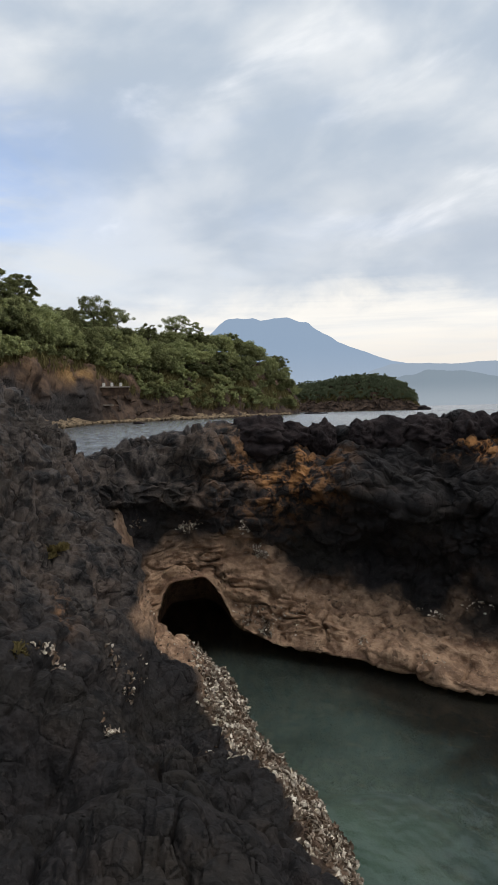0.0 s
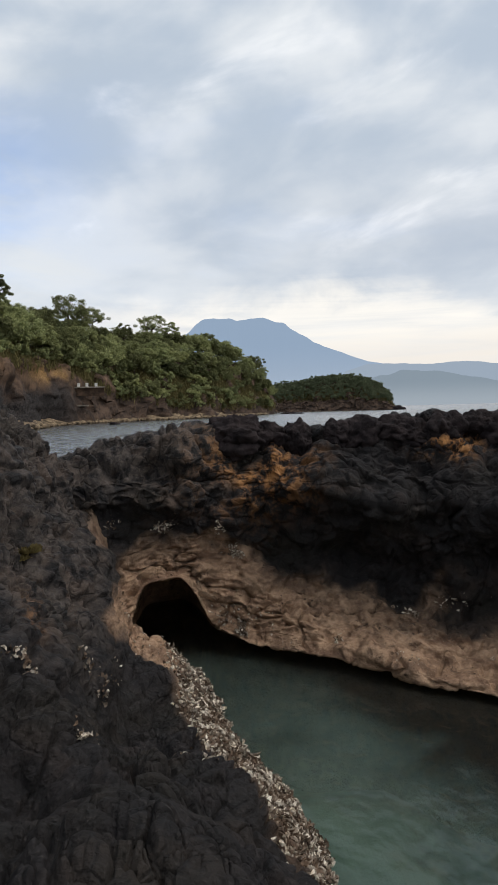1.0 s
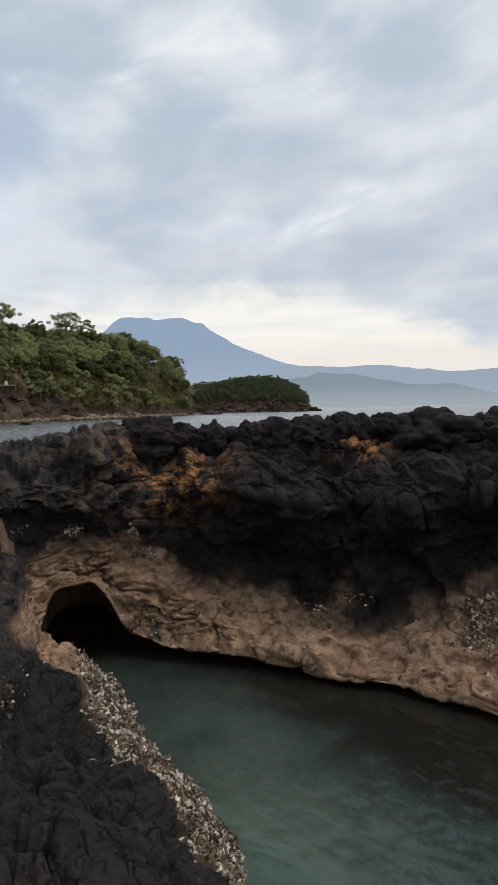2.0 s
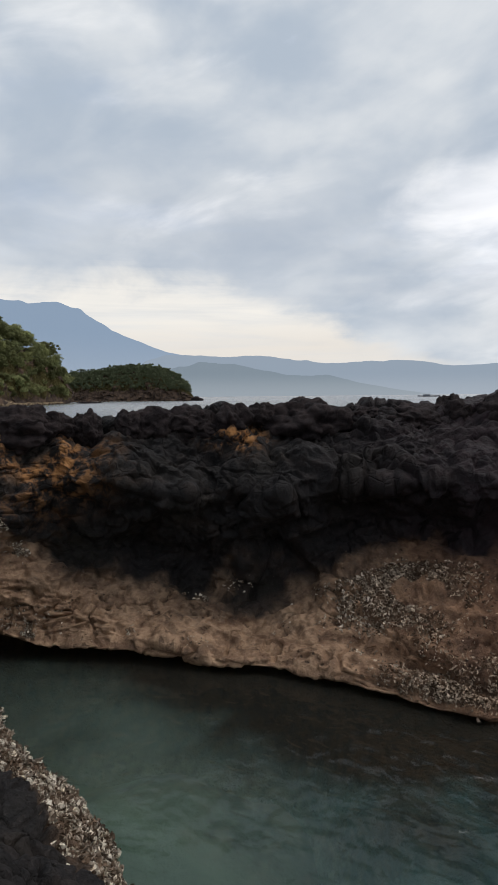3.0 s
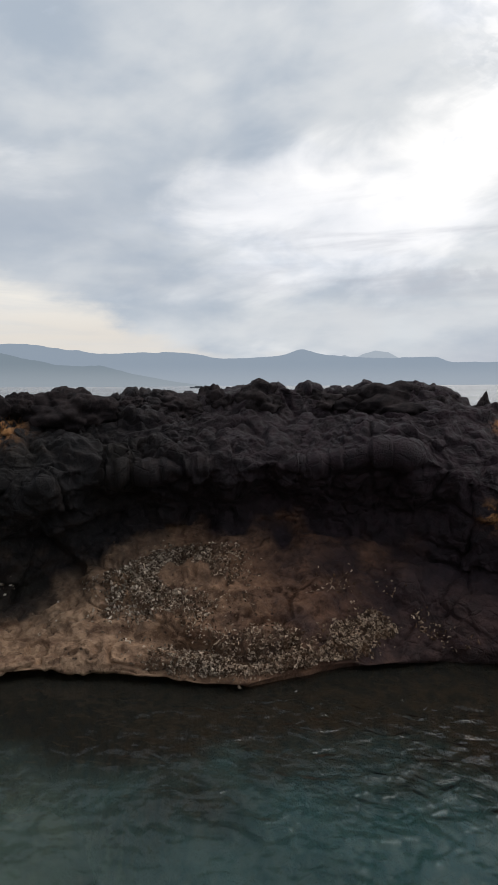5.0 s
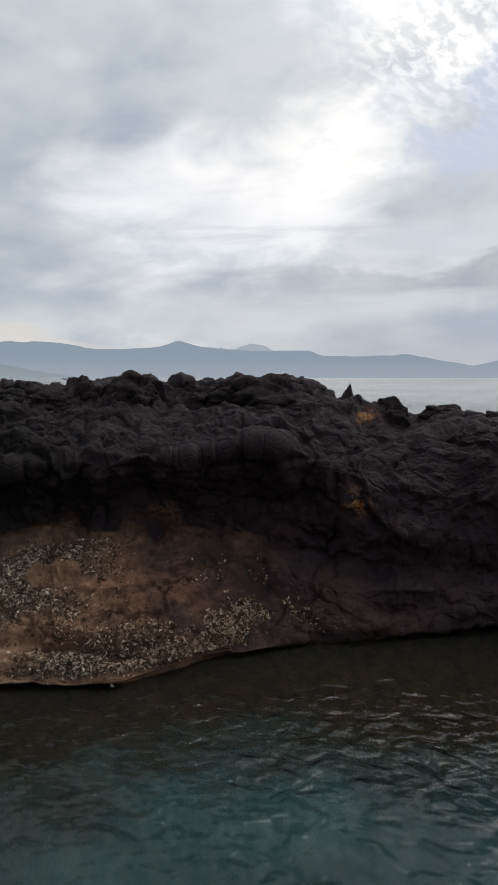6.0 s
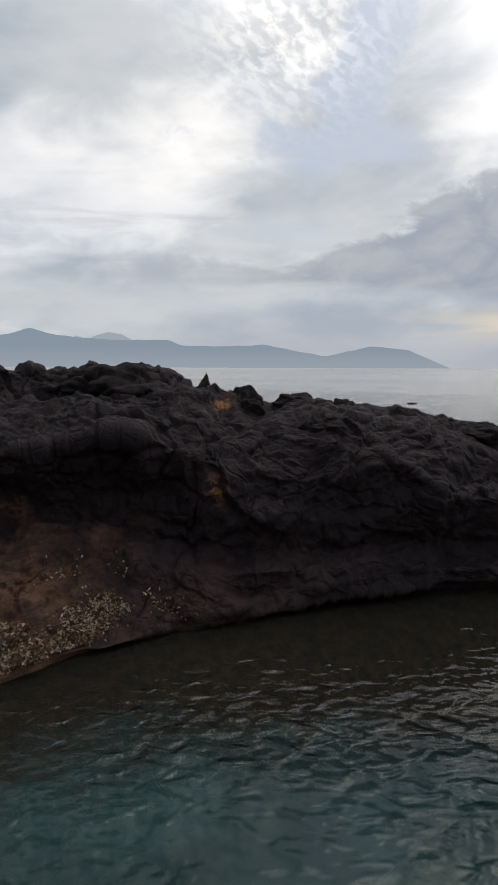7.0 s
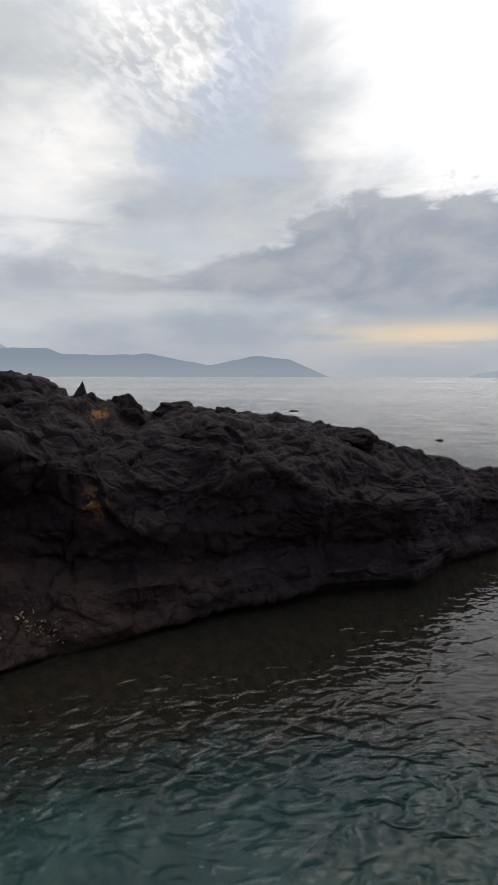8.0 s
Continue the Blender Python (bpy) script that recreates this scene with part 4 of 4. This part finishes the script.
# ---- the wooded headland and the islet ----
def tree_crown(seed, wide, high, clumps, leaves, size, flat=0.75):
    """Leaves in many small clumps over an uneven crown; returns vertices and faces."""
    rng = np.random.default_rng(seed)
    middle = []
    while len(middle) < clumps:
        q = rng.uniform(-1, 1, 3)
        d = np.linalg.norm(q)
        if 0.45 < d < 1.0 and q[2] > -0.55:
            middle.append(q * (0.8 + 0.35 * rng.random()))
    middle = np.array(middle) * [wide / 2, wide / 2, high / 2]
    c = np.repeat(middle, leaves, 0)
    n = len(c)
    off = rng.normal(0, 1, (n, 3))
    off /= np.linalg.norm(off, axis=1, keepdims=True)
    rad = np.repeat(rng.uniform(0.065, 0.14, clumps) * wide, leaves)[:, None]
    at = c + off * rad * [1, 1, flat] * rng.uniform(0.5, 1.0, (n, 1))
    face = off + rng.normal(0, 0.5, (n, 3)) + [0, 0, 0.35]
    face /= np.linalg.norm(face, axis=1, keepdims=True)
    side = np.cross(face, rng.normal(0, 1, (n, 3)))
    side /= np.linalg.norm(side, axis=1, keepdims=True)
    along = np.cross(face, side)
    s = size * rng.uniform(0.6, 1.3, (n, 1))
    v = np.stack([at - along * s, at + side * s * 0.55 - face * s * 0.1, at + along * s, at - side * s * 0.55 - face * s * 0.1], 1)
    return v.reshape(-1, 3), np.arange(4 * n).reshape(-1, 4)


def limb(bm, a, b, ra, rb, sides=7):
    a, b = Vector(a), Vector(b)
    turn = (b - a).to_track_quat("Z", "Y")
    rings = []
    for at, r in ((a, ra), (b, rb)):
        rings.append([bm.verts.new(at + turn @ Vector((r * math.cos(t), r * math.sin(t), 0))) for t in np.linspace(0, 2 * math.pi, sides, endpoint=False)])
    for k in range(sides):
        bm.faces.new((rings[0][k], rings[0][(k + 1) % sides], rings[1][(k + 1) % sides], rings[1][k]))


def make_tree(seed, tall, wide, crown_high, clumps=84, leaves=105, size=0.2, label="", flat=0.75):
    rng = random.Random(seed)
    ob = new("tree")
    bm = bmesh.new()
    fork = Vector((rng.uniform(-0.4, 0.4), rng.uniform(-0.4, 0.4), tall - 0.75 * crown_high))
    limb(bm, (0, 0, -1.0), fork, 0.03 * tall, 0.02 * tall)
    for k in range(6):
        t = k * 1.05 + rng.uniform(-0.3, 0.3)
        tip = Vector((0.36 * wide * math.cos(t), 0.36 * wide * math.sin(t), tall - crown_high * rng.uniform(0.25, 0.6)))
        knee = fork.lerp(tip, 0.5) + Vector((0, 0, -0.05 * tall))
        limb(bm, fork, knee, 0.015 * tall, 0.010 * tall)
        limb(bm, knee, tip, 0.010 * tall, 0.004 * tall)
    part("trunk", bm, BARK, ob, "grey-brown trunk with spreading limbs")
    v, f = tree_crown(seed, wide, crown_high, clumps, leaves, size, flat)
    v = v + [0, 0, tall - 0.5 * crown_high]
    part_mesh("crown", v, f, LEAF, ob, "uneven green leafy crown", smooth=False)
    return tagged(ob, label or "broad-leaved green tree in the dense coastal wood", "tree", group="trees on the headland")


# degrees, shore distance, top of the ground, height of the bare cliff
HEADLAND = [(-150, 60, 24, 9), (-90, 60, 26, 9), (-30, 100, 30, 13), (-20, 112, 24, 13), (-14, 132, 21, 13.5), (-9.5, 162, 22.5, 13.5), (-7, 176, 22.5, 10.5), (-4, 190, 22, 7), (0, 205, 25, 4), (3.7, 225, 26, 3.2), (6.4, 248, 24, 3), (9, 285, 18, 3), (9.9, 300, 10, 3), (10.5, 330, 5.5, 3)]
ISLET = [(9.0, 430, 12, 4), (11, 425, 17, 4), (13, 420, 18.0, 4), (16, 415, 21.5, 4), (18.5, 410, 19.5, 4), (20, 405, 14, 4), (20.8, 402, 8, 4), (21.6, 400, 0.5, 1)]


def table(rows, az):
    k = np.array(rows)
    return [np.interp(az, k[:, 0], k[:, c]) for c in (1, 2, 3)]


def land(name, rows, deep, seed, label, mat):
    lo, hi = rows[0][0], rows[-1][0]
    cols, steps = (900 if lo < -100 else 260), 160
    az = np.linspace(lo, hi, cols)
    shore, top, cliff = table(rows, az)
    u = np.linspace(0, 1, steps)[:, None]
    back = np.where(u < 0.25, u * 16, 4 + (u - 0.25) / 0.75 * deep) - 2.0
    z = np.where(u < 0.25, -2 + (cliff + 2)[None] * (u / 0.25) ** 1.2, cliff[None] + (top - cliff)[None] * np.clip((u - 0.25) / 0.3, 0, 1) ** 0.75)
    r = shore[None] + back
    x, y = polar(az[None, :], r)
    p = np.stack([x, y, np.broadcast_to(z, r.shape)], -1).reshape(-1, 3)
    rough = np.stack([fractal(p * 0.16, 5, seed + k) for k in range(3)], -1)
    f1, f2, own, way = cell_blocks(p / 3.2, seed + 40)
    crag = (0.9 * way + 0.5 * (own - 0.5) - 0.35 * np.exp(-((f2 - f1) / 0.12) ** 2))[:, None]
    p = p + rough * [1.8, 1.8, 1.1] + crag * [0.6, 1.2, 0.6]
    ob = mesh_object(name, p, grid_faces(steps, cols), mat)
    a, patch = np.tile(az, steps), fractal(p * 0.2, 3, seed + 9)
    bare = np.clip(bell(a, -10.4, 1.1) * bell(p[:, 2], 13.0, 2.2) + 0.2 * bell(a, -15.8, 1.3) * bell(p[:, 2], 14.0, 3.0), 0, 1) * step(patch, -0.5, 0.0)
    dark = step(p[:, 2] + 2.5 * patch, 11.5, 7.0) * (0.35 + 0.65 * step(a, -7.0, -10.0))
    zones(ob, np.clip(1.4 * bare, 0, 1), dark * (1 - bare), 0 * a)
    tagged(ob, label, name.split("_")[0], kind="structure")


def ground_height(rows, deep, az, back):
    shore, top, cliff = table(rows, az)
    t = np.clip((back - 2.0) / deep / 0.4, 0, 1)
    return shore + back, cliff + (top - cliff) * t ** 0.75


land("headland", HEADLAND, 60.0, 200, "steep brown earth and rock of the wooded headland", CLIFF)
land("islet", ISLET, 45.0, 230, "dark rocky low islet under trees", CLIFF)


def plant():
    rng = random.Random(8)
    kinds = [make_tree(300 + k, tall, wide, high) for k, (tall, wide, high) in enumerate(((7.5, 7.6, 5.8), (8.8, 8.2, 6.6), (6.6, 6.6, 5.2), (7.8, 9.0, 5.4)))]
    small = [make_tree(320 + k, tall, wide, high, 46, 70, 0.2, "low rounded green tree on the slope") for k, (tall, wide, high) in enumerate(((4.2, 4.6, 3.8), (3.6, 4.0, 3.2)))]
    fresh = set(kinds + small)

    def stand(kind, m):
        if kind in fresh:
            fresh.discard(kind)
            kind.matrix_basis = m
        else:
            copy_thing(kind, m)

    for rows, deep, count, low, group in ((HEADLAND, 60.0, 250, kinds, 1.0),):
        lo, hi = -21.0, rows[-1][0] - 0.35
        for k in range(count):
            az = lo + (hi - lo) * ((k + rng.random()) / count)
            back = 2.0 + 35.0 * ((k * 0.618) % 1.0) ** 2.0 + (5.0 if -15 < az < -5 else 0.0)
            r, z = ground_height(rows, deep, az, back)
            kind = rng.choice(low if back > 9 else small)
            x, y = polar(az, r)
            s = group * rng.uniform(0.8, 1.25)
            stand(kind, pose(x, y, z - 0.4, 0, 0, rng.uniform(0, 360)) @ Matrix.Diagonal((s, s, s * rng.uniform(0.9, 1.1), 1)))
    # taller trees that stand out above the wood
    tall = [make_tree(340, 13.0, 12.0, 7.5, 52, 110, 0.2, "tall spreading tree with open layered crown above the wood", 0.7),
            make_tree(341, 12.0, 8.0, 9.0, 60, 110, 0.2, "tall dark tree rising above the wood", 0.5)]
    fresh.update(tall)
    for az, r, top, which, s in ((-15.6, 142, 12.4, 1, 1.0), (-14.3, 150, 12.1, 1, 0.9), (-16.5, 140, 11.6, 1, 1.1), (-13.4, 160, 10.0, 1, 0.7), (-8.2, 195, 10.5, 0, 1.05), (-6.2, 205, 9.35, 0, 0.8),
                                 (-10.4, 200, 8.9, 0, 0.8), (-9.2, 198, 9.3, 1, 0.9), (-7.2, 200, 9.6, 1, 0.9), (-3.5, 212, 8.1, 1, 0.8), (-0.9, 228, 8.7, 0, 0.9), (0.9, 236, 8.2, 1, 0.9)):
        x, y = polar(az, r)
        high = (13.0, 12.0)[which] * s
        stand(tall[which], pose(x, y, EYE + r * math.tan(radians(top)) - high, 0, 0, rng.uniform(0, 360)) @ Matrix.Diagonal((s, s, s, 1)))


plant()


def islet_wood():
    """The trees of the islet, too far off to tell apart: crowns joined in one."""
    rng = random.Random(15)
    verts = []
    for k in range(150):
        az = 9.2 + 11.7 * ((k + rng.random()) / 150)
        r, z = ground_height(ISLET, 45.0, az, 5.0 + 30.0 * ((k * 0.618) % 1.0))
        x, y = polar(az, r)
        v, _ = tree_crown(600 + k, rng.uniform(5.0, 10.5), rng.uniform(4.0, 8.0), 24, 60, 0.38)
        verts.append(v + [x, y, z + rng.uniform(1.0, 2.6)])
    verts = np.concatenate(verts)
    ob = mesh_object("islet_wood", verts, np.arange(len(verts)).reshape(-1, 4), FAR_LEAF, smooth=False)
    tagged(ob, "dense green wood covering the islet", "wood", kind="stuff")


islet_wood()


def scrub(name, rows, deep, count, near, far, size, label, seed):
    rng = np.random.default_rng(seed)
    az = rng.uniform(max(rows[0][0], -24.0), rows[-1][0] - 0.2, count)
    back = rng.uniform(near, far, count)
    r, z = ground_height(rows, deep, az, back)
    keep = ~((az > -15) & (az < -6) & (back < 7.5) & (rng.random(count) < 0.8))
    az, r, z = az[keep], r[keep], z[keep]
    x, y = polar(az, r)
    c = np.repeat(np.stack([x, y, z], -1), 26, 0)
    n = len(c)
    off = rng.normal(0, 1, (n, 3))
    off /= np.linalg.norm(off, axis=1, keepdims=True)
    at = c + off * np.repeat(rng.uniform(0.6, 1.5, len(x)), 26)[:, None] * [1, 1, 1.1]
    face = off + rng.normal(0, 0.5, (n, 3))
    face /= np.linalg.norm(face, axis=1, keepdims=True)
    side = np.cross(face, rng.normal(0, 1, (n, 3)))
    side /= np.linalg.norm(side, axis=1, keepdims=True)
    along = rng.normal(0, 0.3, (n, 3)) + [0, 0, 1.0]
    s = size * rng.uniform(0.6, 1.5, (n, 1))
    v = np.stack([at - along * s, at + side * s * 0.3, at + along * s * 1.5, at - side * s * 0.3], 1).reshape(-1, 3)
    ob = mesh_object(name, v, np.arange(4 * n).reshape(-1, 4), SCRUB, smooth=False)
    tagged(ob, label, "scrub", kind="stuff")


scrub("scrub", HEADLAND, 60.0, 5200, 2.2, 15.0, 0.42, "yellow-green scrub hanging over the headland's cliff", 12)
scrub("scrub", ISLET, 45.0, 800, 4.5, 14.0, 0.42, "green scrub along the islet's edge", 13)


def shore_rocks():
    rng = random.Random(4)
    base = bmesh.new()
    bmesh.ops.create_icosphere(base, subdivisions=2, radius=1.0)
    v0, f0 = np.array([v.co for v in base.verts]), np.array([[v.index for v in f.verts] for f in base.faces])
    base.free()
    verts, faces = [], []
    for k in range(1100):
        az = rng.uniform(-19, 9.5)
        shore, _, _ = table(HEADLAND, az)
        x, y = polar(az, shore + 1.5 - (4.5 + 48.0 * bell(az, -14.5, 3.6)) * rng.random())
        s = rng.uniform(0.25, 1.0)
        d = 1 + 0.35 * smooth_noise(v0 * 1.3 + k * 3.3, 5)
        faces.append(f0 + len(v0) * k)
        verts.append(v0 * d[:, None] * [s * 1.5, s * 1.2, s * 0.75] + [x, y, 0.35])
    ob = mesh_object("shore_rocks", np.concatenate(verts), np.concatenate(faces), SHORE)
    tagged(ob, "pale brown stones along the foot of the headland", "rocks", kind="stuff")


shore_rocks()


def beach():
    cols, steps = 300, 24
    az = np.linspace(-22, 6, cols)
    shore, _, _ = table(HEADLAND, az)
    wide = 4.0 + 52.0 * bell(az, -14.5, 3.6)
    u = np.linspace(0, 1, steps)[:, None]
    x, y = polar(az[None], shore + 2.0 - wide * (1 - u))
    p = np.stack([x, y, -0.4 + 2.4 * u + 0 * x], -1).reshape(-1, 3)
    f1, f2, own = cell_noise(p / 1.5, 71)
    p[:, 2] += 0.25 * fractal(p * 0.25, 3, 72) + 0.35 * (0.5 - f1)
    ob = mesh_object("beach", p, grid_faces(steps, cols), SHORE)
    tagged(ob, "stony ochre beach at the foot of the headland", "beach", kind="structure")


beach()


def box(bm, at, size):
    m = Matrix.Translation(at) @ Matrix.Diagonal((*size, 1))
    made = bmesh.ops.create_cube(bm, size=1.0, matrix=m)
    bmesh.ops.bevel(bm, geom=list({e for v in made["verts"] for e in v.link_edges}), offset=0.04, segments=1, affect="EDGES")


def terrace():
    """A small look-out terrace cut into the headland's cliff."""
    az = -7.3
    r, z = table(HEADLAND, az)[0] + 1.5, 10.2
    ob = new("terrace")
    x, y = polar(az, r - 2.8)
    ob.matrix_world = pose(x, y, z, 0, 0, -az)
    for name, at, size, mat, label in (("slab", (0, 0.5, -0.2), (12.0, 3.4, 0.35), CONCRETE, "weathered concrete slab"), ("retaining_wall", (0, -0.2, -1.4), (11.4, 0.8, 2.2), CLIFF, "dark stone wall under the slab"),
                                       ("step", (-1.5, -1.0, -5.2), (6.0, 2.4, 0.35), CONCRETE, ""), ("step", (-3.4, -1.2, -6.1), (3.0, 2.4, 0.5), CONCRETE, ""), ("landing", (-6.6, -0.4, -1.6), (1.6, 2.0, 2.6), CONCRETE, "cracked concrete landing")):
        bm = bmesh.new()
        box(bm, at, size)
        part(name, bm, mat, ob, label)
    for at in (-4.6, -3.2, -1.0, 1.2, 3.6):
        bm = bmesh.new()
        box(bm, (at, -0.6, 0.45), (0.75, 0.4, 1.05))
        part("pillar", bm, WHITE, ob, "whitewashed pillar")
    tagged(ob, "small concrete terrace with white pillars in the cliff", "terrace")


terrace()


def sea_rock(az, r, size, seed):
    x, y = polar(az, r)
    ob = boulder(size, seed)
    ob.name = "sea_rock"
    ob.location = (x, y, 0.1 * size[2])
    tagged(ob, "low dark rock standing in the shallow sea", "rock", group="rocks in the sea")


for k, (az, r, size) in enumerate(((21.7, 398, (6, 4, 4.0)), (22.1, 396, (4, 3, 2.2)), (-4.6, 150, (2.4, 1.6, 0.9)), (11.8, 300, (9, 4, 1.3)), (12.6, 296, (5, 3, 0.9)),
                                      (87.6, 51, (1.8, 0.7, 0.14)), (94.2, 33, (1.4, 0.4, 0.10)), (101.0, 29, (0.5, 0.3, 0.10)))):
    sea_rock(az, r, size, 90 + k)


def loft(bm, rings):
    loops = [[bm.verts.new(v) for v in ring] for ring in rings]
    for a, b in zip(loops, loops[1:]):
        for k in range(len(a)):
            bm.faces.new((a[k], a[(k + 1) % len(a)], b[(k + 1) % len(b)], b[k]))
    bm.faces.new(loops[0][::-1])
    bm.faces.new(loops[-1])


def fishing_boat(az, r, length):
    """A long low boat with a cabin and outriggers, lying off the far shore."""
    ob = new("boat")
    x, y = polar(az, r)
    ob.matrix_world = pose(x, y, 0.0, 0, 0, -az + 8)
    bm = bmesh.new()
    rings = []
    for u in np.linspace(-1, 1, 13):
        half, low, rim = 0.055 * length * (1 - abs(u) ** 2.4) + 0.04, -0.5 + 0.5 * u ** 4, 1.15 + 0.55 * u ** 4
        rings.append([(u * length / 2, -half, rim), (u * length / 2, -0.5 * half, low), (u * length / 2, 0.5 * half, low), (u * length / 2, half, rim)])
    loft(bm, rings)
    part("hull", bm, HULL, ob, "dark weathered wooden hull")
    bm = bmesh.new()
    box(bm, (-0.1 * length, 0, 1.75), (0.3 * length, 1.5, 1.2))
    part("cabin", bm, HULL, ob, "low dark cabin")
    bm = bmesh.new()
    box(bm, (-0.1 * length, 0, 2.4), (0.34 * length, 1.9, 0.12))
    part("roof", bm, CONCRETE, ob, "pale flat roof")
    for side in (-1, 1):
        bm = bmesh.new()
        limb(bm, (-0.32 * length, side * 3.2, 0.15), (0.36 * length, side * 3.2, 0.3), 0.14, 0.10)
        part("outrigger", bm, BARK, ob, "long bamboo float")
    for at in (-0.2, 0.22):
        bm = bmesh.new()
        limb(bm, (at * length, -3.2, 0.3), (at * length, 0, 1.4), 0.08, 0.08)
        limb(bm, (at * length, 0, 1.4), (at * length, 3.2, 0.3), 0.08, 0.08)
        part("cross_beam", bm, BARK, ob, "arched bamboo beam")
    tagged(ob, "long low dark outrigger boat on the far water", "boat")


fishing_boat(43.2, 720.0, 25.0)

# ---- far mountains across the water ----
def range_line(name, knots, near, mat, seed, label, rough=0.03):
    """A ridge across the water: the heights are given in degrees above the horizon."""
    k = np.array(knots)
    az = np.linspace(k[0, 0], k[-1, 0], 400)
    crest = blur(np.interp(az, k[:, 0], k[:, 1]), 3, 0)
    p1 = np.stack([az * 0.9, 0 * az, 0 * az], -1)
    crest = np.maximum(crest * (1 + rough * fractal(p1, 5, seed)), 0.0)
    steps = np.linspace(0, 1, 24)[:, None]
    r = near + 450 * steps
    high = (near + 450) * np.tan(np.radians(crest))[None] * steps ** 1.25
    x, y = polar(az[None], r)
    p = np.stack([x, y, high], -1).reshape(-1, 3)
    p[:, 2] += 0.10 * p[:, 2] * fractal(p * [0.006, 0.006, 0.003], 4, seed + 3) * np.repeat(1 - steps[:, 0], 400)
    p[:, 2] -= 2.0
    ob = mesh_object(name, p, grid_faces(24, 400), mat)
    tagged(ob, label, "mountains", kind="structure")


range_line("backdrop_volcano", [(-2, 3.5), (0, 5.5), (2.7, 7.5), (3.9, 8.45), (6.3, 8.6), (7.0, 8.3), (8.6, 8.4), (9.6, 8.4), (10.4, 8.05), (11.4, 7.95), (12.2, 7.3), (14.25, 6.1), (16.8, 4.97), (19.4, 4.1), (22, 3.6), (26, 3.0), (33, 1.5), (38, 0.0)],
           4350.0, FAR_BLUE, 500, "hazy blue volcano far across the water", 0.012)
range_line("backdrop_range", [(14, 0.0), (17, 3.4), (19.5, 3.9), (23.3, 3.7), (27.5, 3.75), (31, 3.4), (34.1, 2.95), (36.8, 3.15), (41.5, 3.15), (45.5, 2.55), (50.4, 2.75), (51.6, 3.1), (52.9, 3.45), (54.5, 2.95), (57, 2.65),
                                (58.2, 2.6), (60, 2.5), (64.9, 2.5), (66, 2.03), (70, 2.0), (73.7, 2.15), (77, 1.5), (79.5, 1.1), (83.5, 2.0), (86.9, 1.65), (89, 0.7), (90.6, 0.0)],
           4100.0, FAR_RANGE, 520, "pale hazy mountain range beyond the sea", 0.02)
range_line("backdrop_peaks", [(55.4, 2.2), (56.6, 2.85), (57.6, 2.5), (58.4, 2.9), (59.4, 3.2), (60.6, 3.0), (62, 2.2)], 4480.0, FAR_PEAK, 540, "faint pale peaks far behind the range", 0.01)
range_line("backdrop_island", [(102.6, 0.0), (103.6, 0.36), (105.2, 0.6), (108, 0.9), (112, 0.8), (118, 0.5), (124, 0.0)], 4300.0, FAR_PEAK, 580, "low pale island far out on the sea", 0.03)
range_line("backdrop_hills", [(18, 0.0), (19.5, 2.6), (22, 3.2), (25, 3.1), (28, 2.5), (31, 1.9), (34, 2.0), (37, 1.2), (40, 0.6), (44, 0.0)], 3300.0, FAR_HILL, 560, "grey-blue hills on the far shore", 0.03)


# ---- small growth on the ledge ----
def tuft(az, r, size, seed):
    """A low cushion of yellow-green weed on the rock."""
    rng = np.random.default_rng(seed)
    x, y = polar(az, r)
    near = np.argmin((ledge_p[:, 0] - x) ** 2 + (ledge_p[:, 1] - y) ** 2)
    n = 260
    lean = rng.normal(0, 0.5, (n, 2))
    foot = np.column_stack([rng.normal(0, 0.35, (n, 2)), np.zeros(n)]) * size
    tip = foot + np.column_stack([lean * 0.5, rng.uniform(0.2, 0.55, n)]) * size
    side = np.column_stack([rng.normal(0, 1, (n, 2)), np.zeros(n)]) * 0.07 * size
    v = np.stack([foot - side, foot + side, tip + 0.6 * side, tip - 0.6 * side], 1).reshape(-1, 3)
    ob = mesh_object("weed_tuft", v, np.arange(4 * n).reshape(-1, 4), TUFT, smooth=False)
    ob.location = ledge_p[near]
    tagged(ob, "small yellow-green tuft of weed growing on the lava", "plant", group="tufts on the ledge")


for k, (az, r, size) in enumerate(((-16.5, 3.78, 0.10), (-12.2, 5.25, 0.10), (-13.0, 5.2, 0.07), (-15.9, 3.74, 0.06))):
    tuft(az, r, size, 40 + k)


def seaweed(count, seed):
    """Short brown weed hanging from the submerged rim of the ledge."""
    rng = np.random.default_rng(seed)
    a = np.degrees(np.arctan2(ledge_p[:, 0], ledge_p[:, 1]))
    weight = bell(ledge_p[:, 2], -0.02, 0.12) * step(a, 4.0, 8.0) * step(a, 40.0, 30.0) * step(fractal(ledge_p * 3.0, 2, 170), -0.3, 0.2)
    pick = rng.choice(len(ledge_p), count, p=weight / weight.sum())
    foot, out = ledge_p[pick], ledge_p[pick] * [1, 1, 0]
    out = out / np.linalg.norm(out, axis=1, keepdims=True) + rng.normal(0, 0.6, (count, 3)) * [1, 1, 0.3]
    long = rng.uniform(0.015, 0.05, (count, 1))
    side = np.cross(out, [0, 0, 1.0]) * 0.006
    mid, tip = foot + out * long * 0.5 + [0, 0, 0.003], foot + out * long - [0, 0, 0.02]
    v = np.stack([foot - side, foot + side, mid + 1.3 * side, tip + 0.3 * side, tip - 0.3 * side, mid - 1.3 * side], 1).reshape(-1, 3)
    ob = mesh_object("seaweed", v, np.arange(6 * count).reshape(-1, 6), WEED, smooth=False)
    tagged(ob, "short brown seaweed along the wet rim of the ledge", "seaweed", kind="stuff")


seaweed(4200, 61)
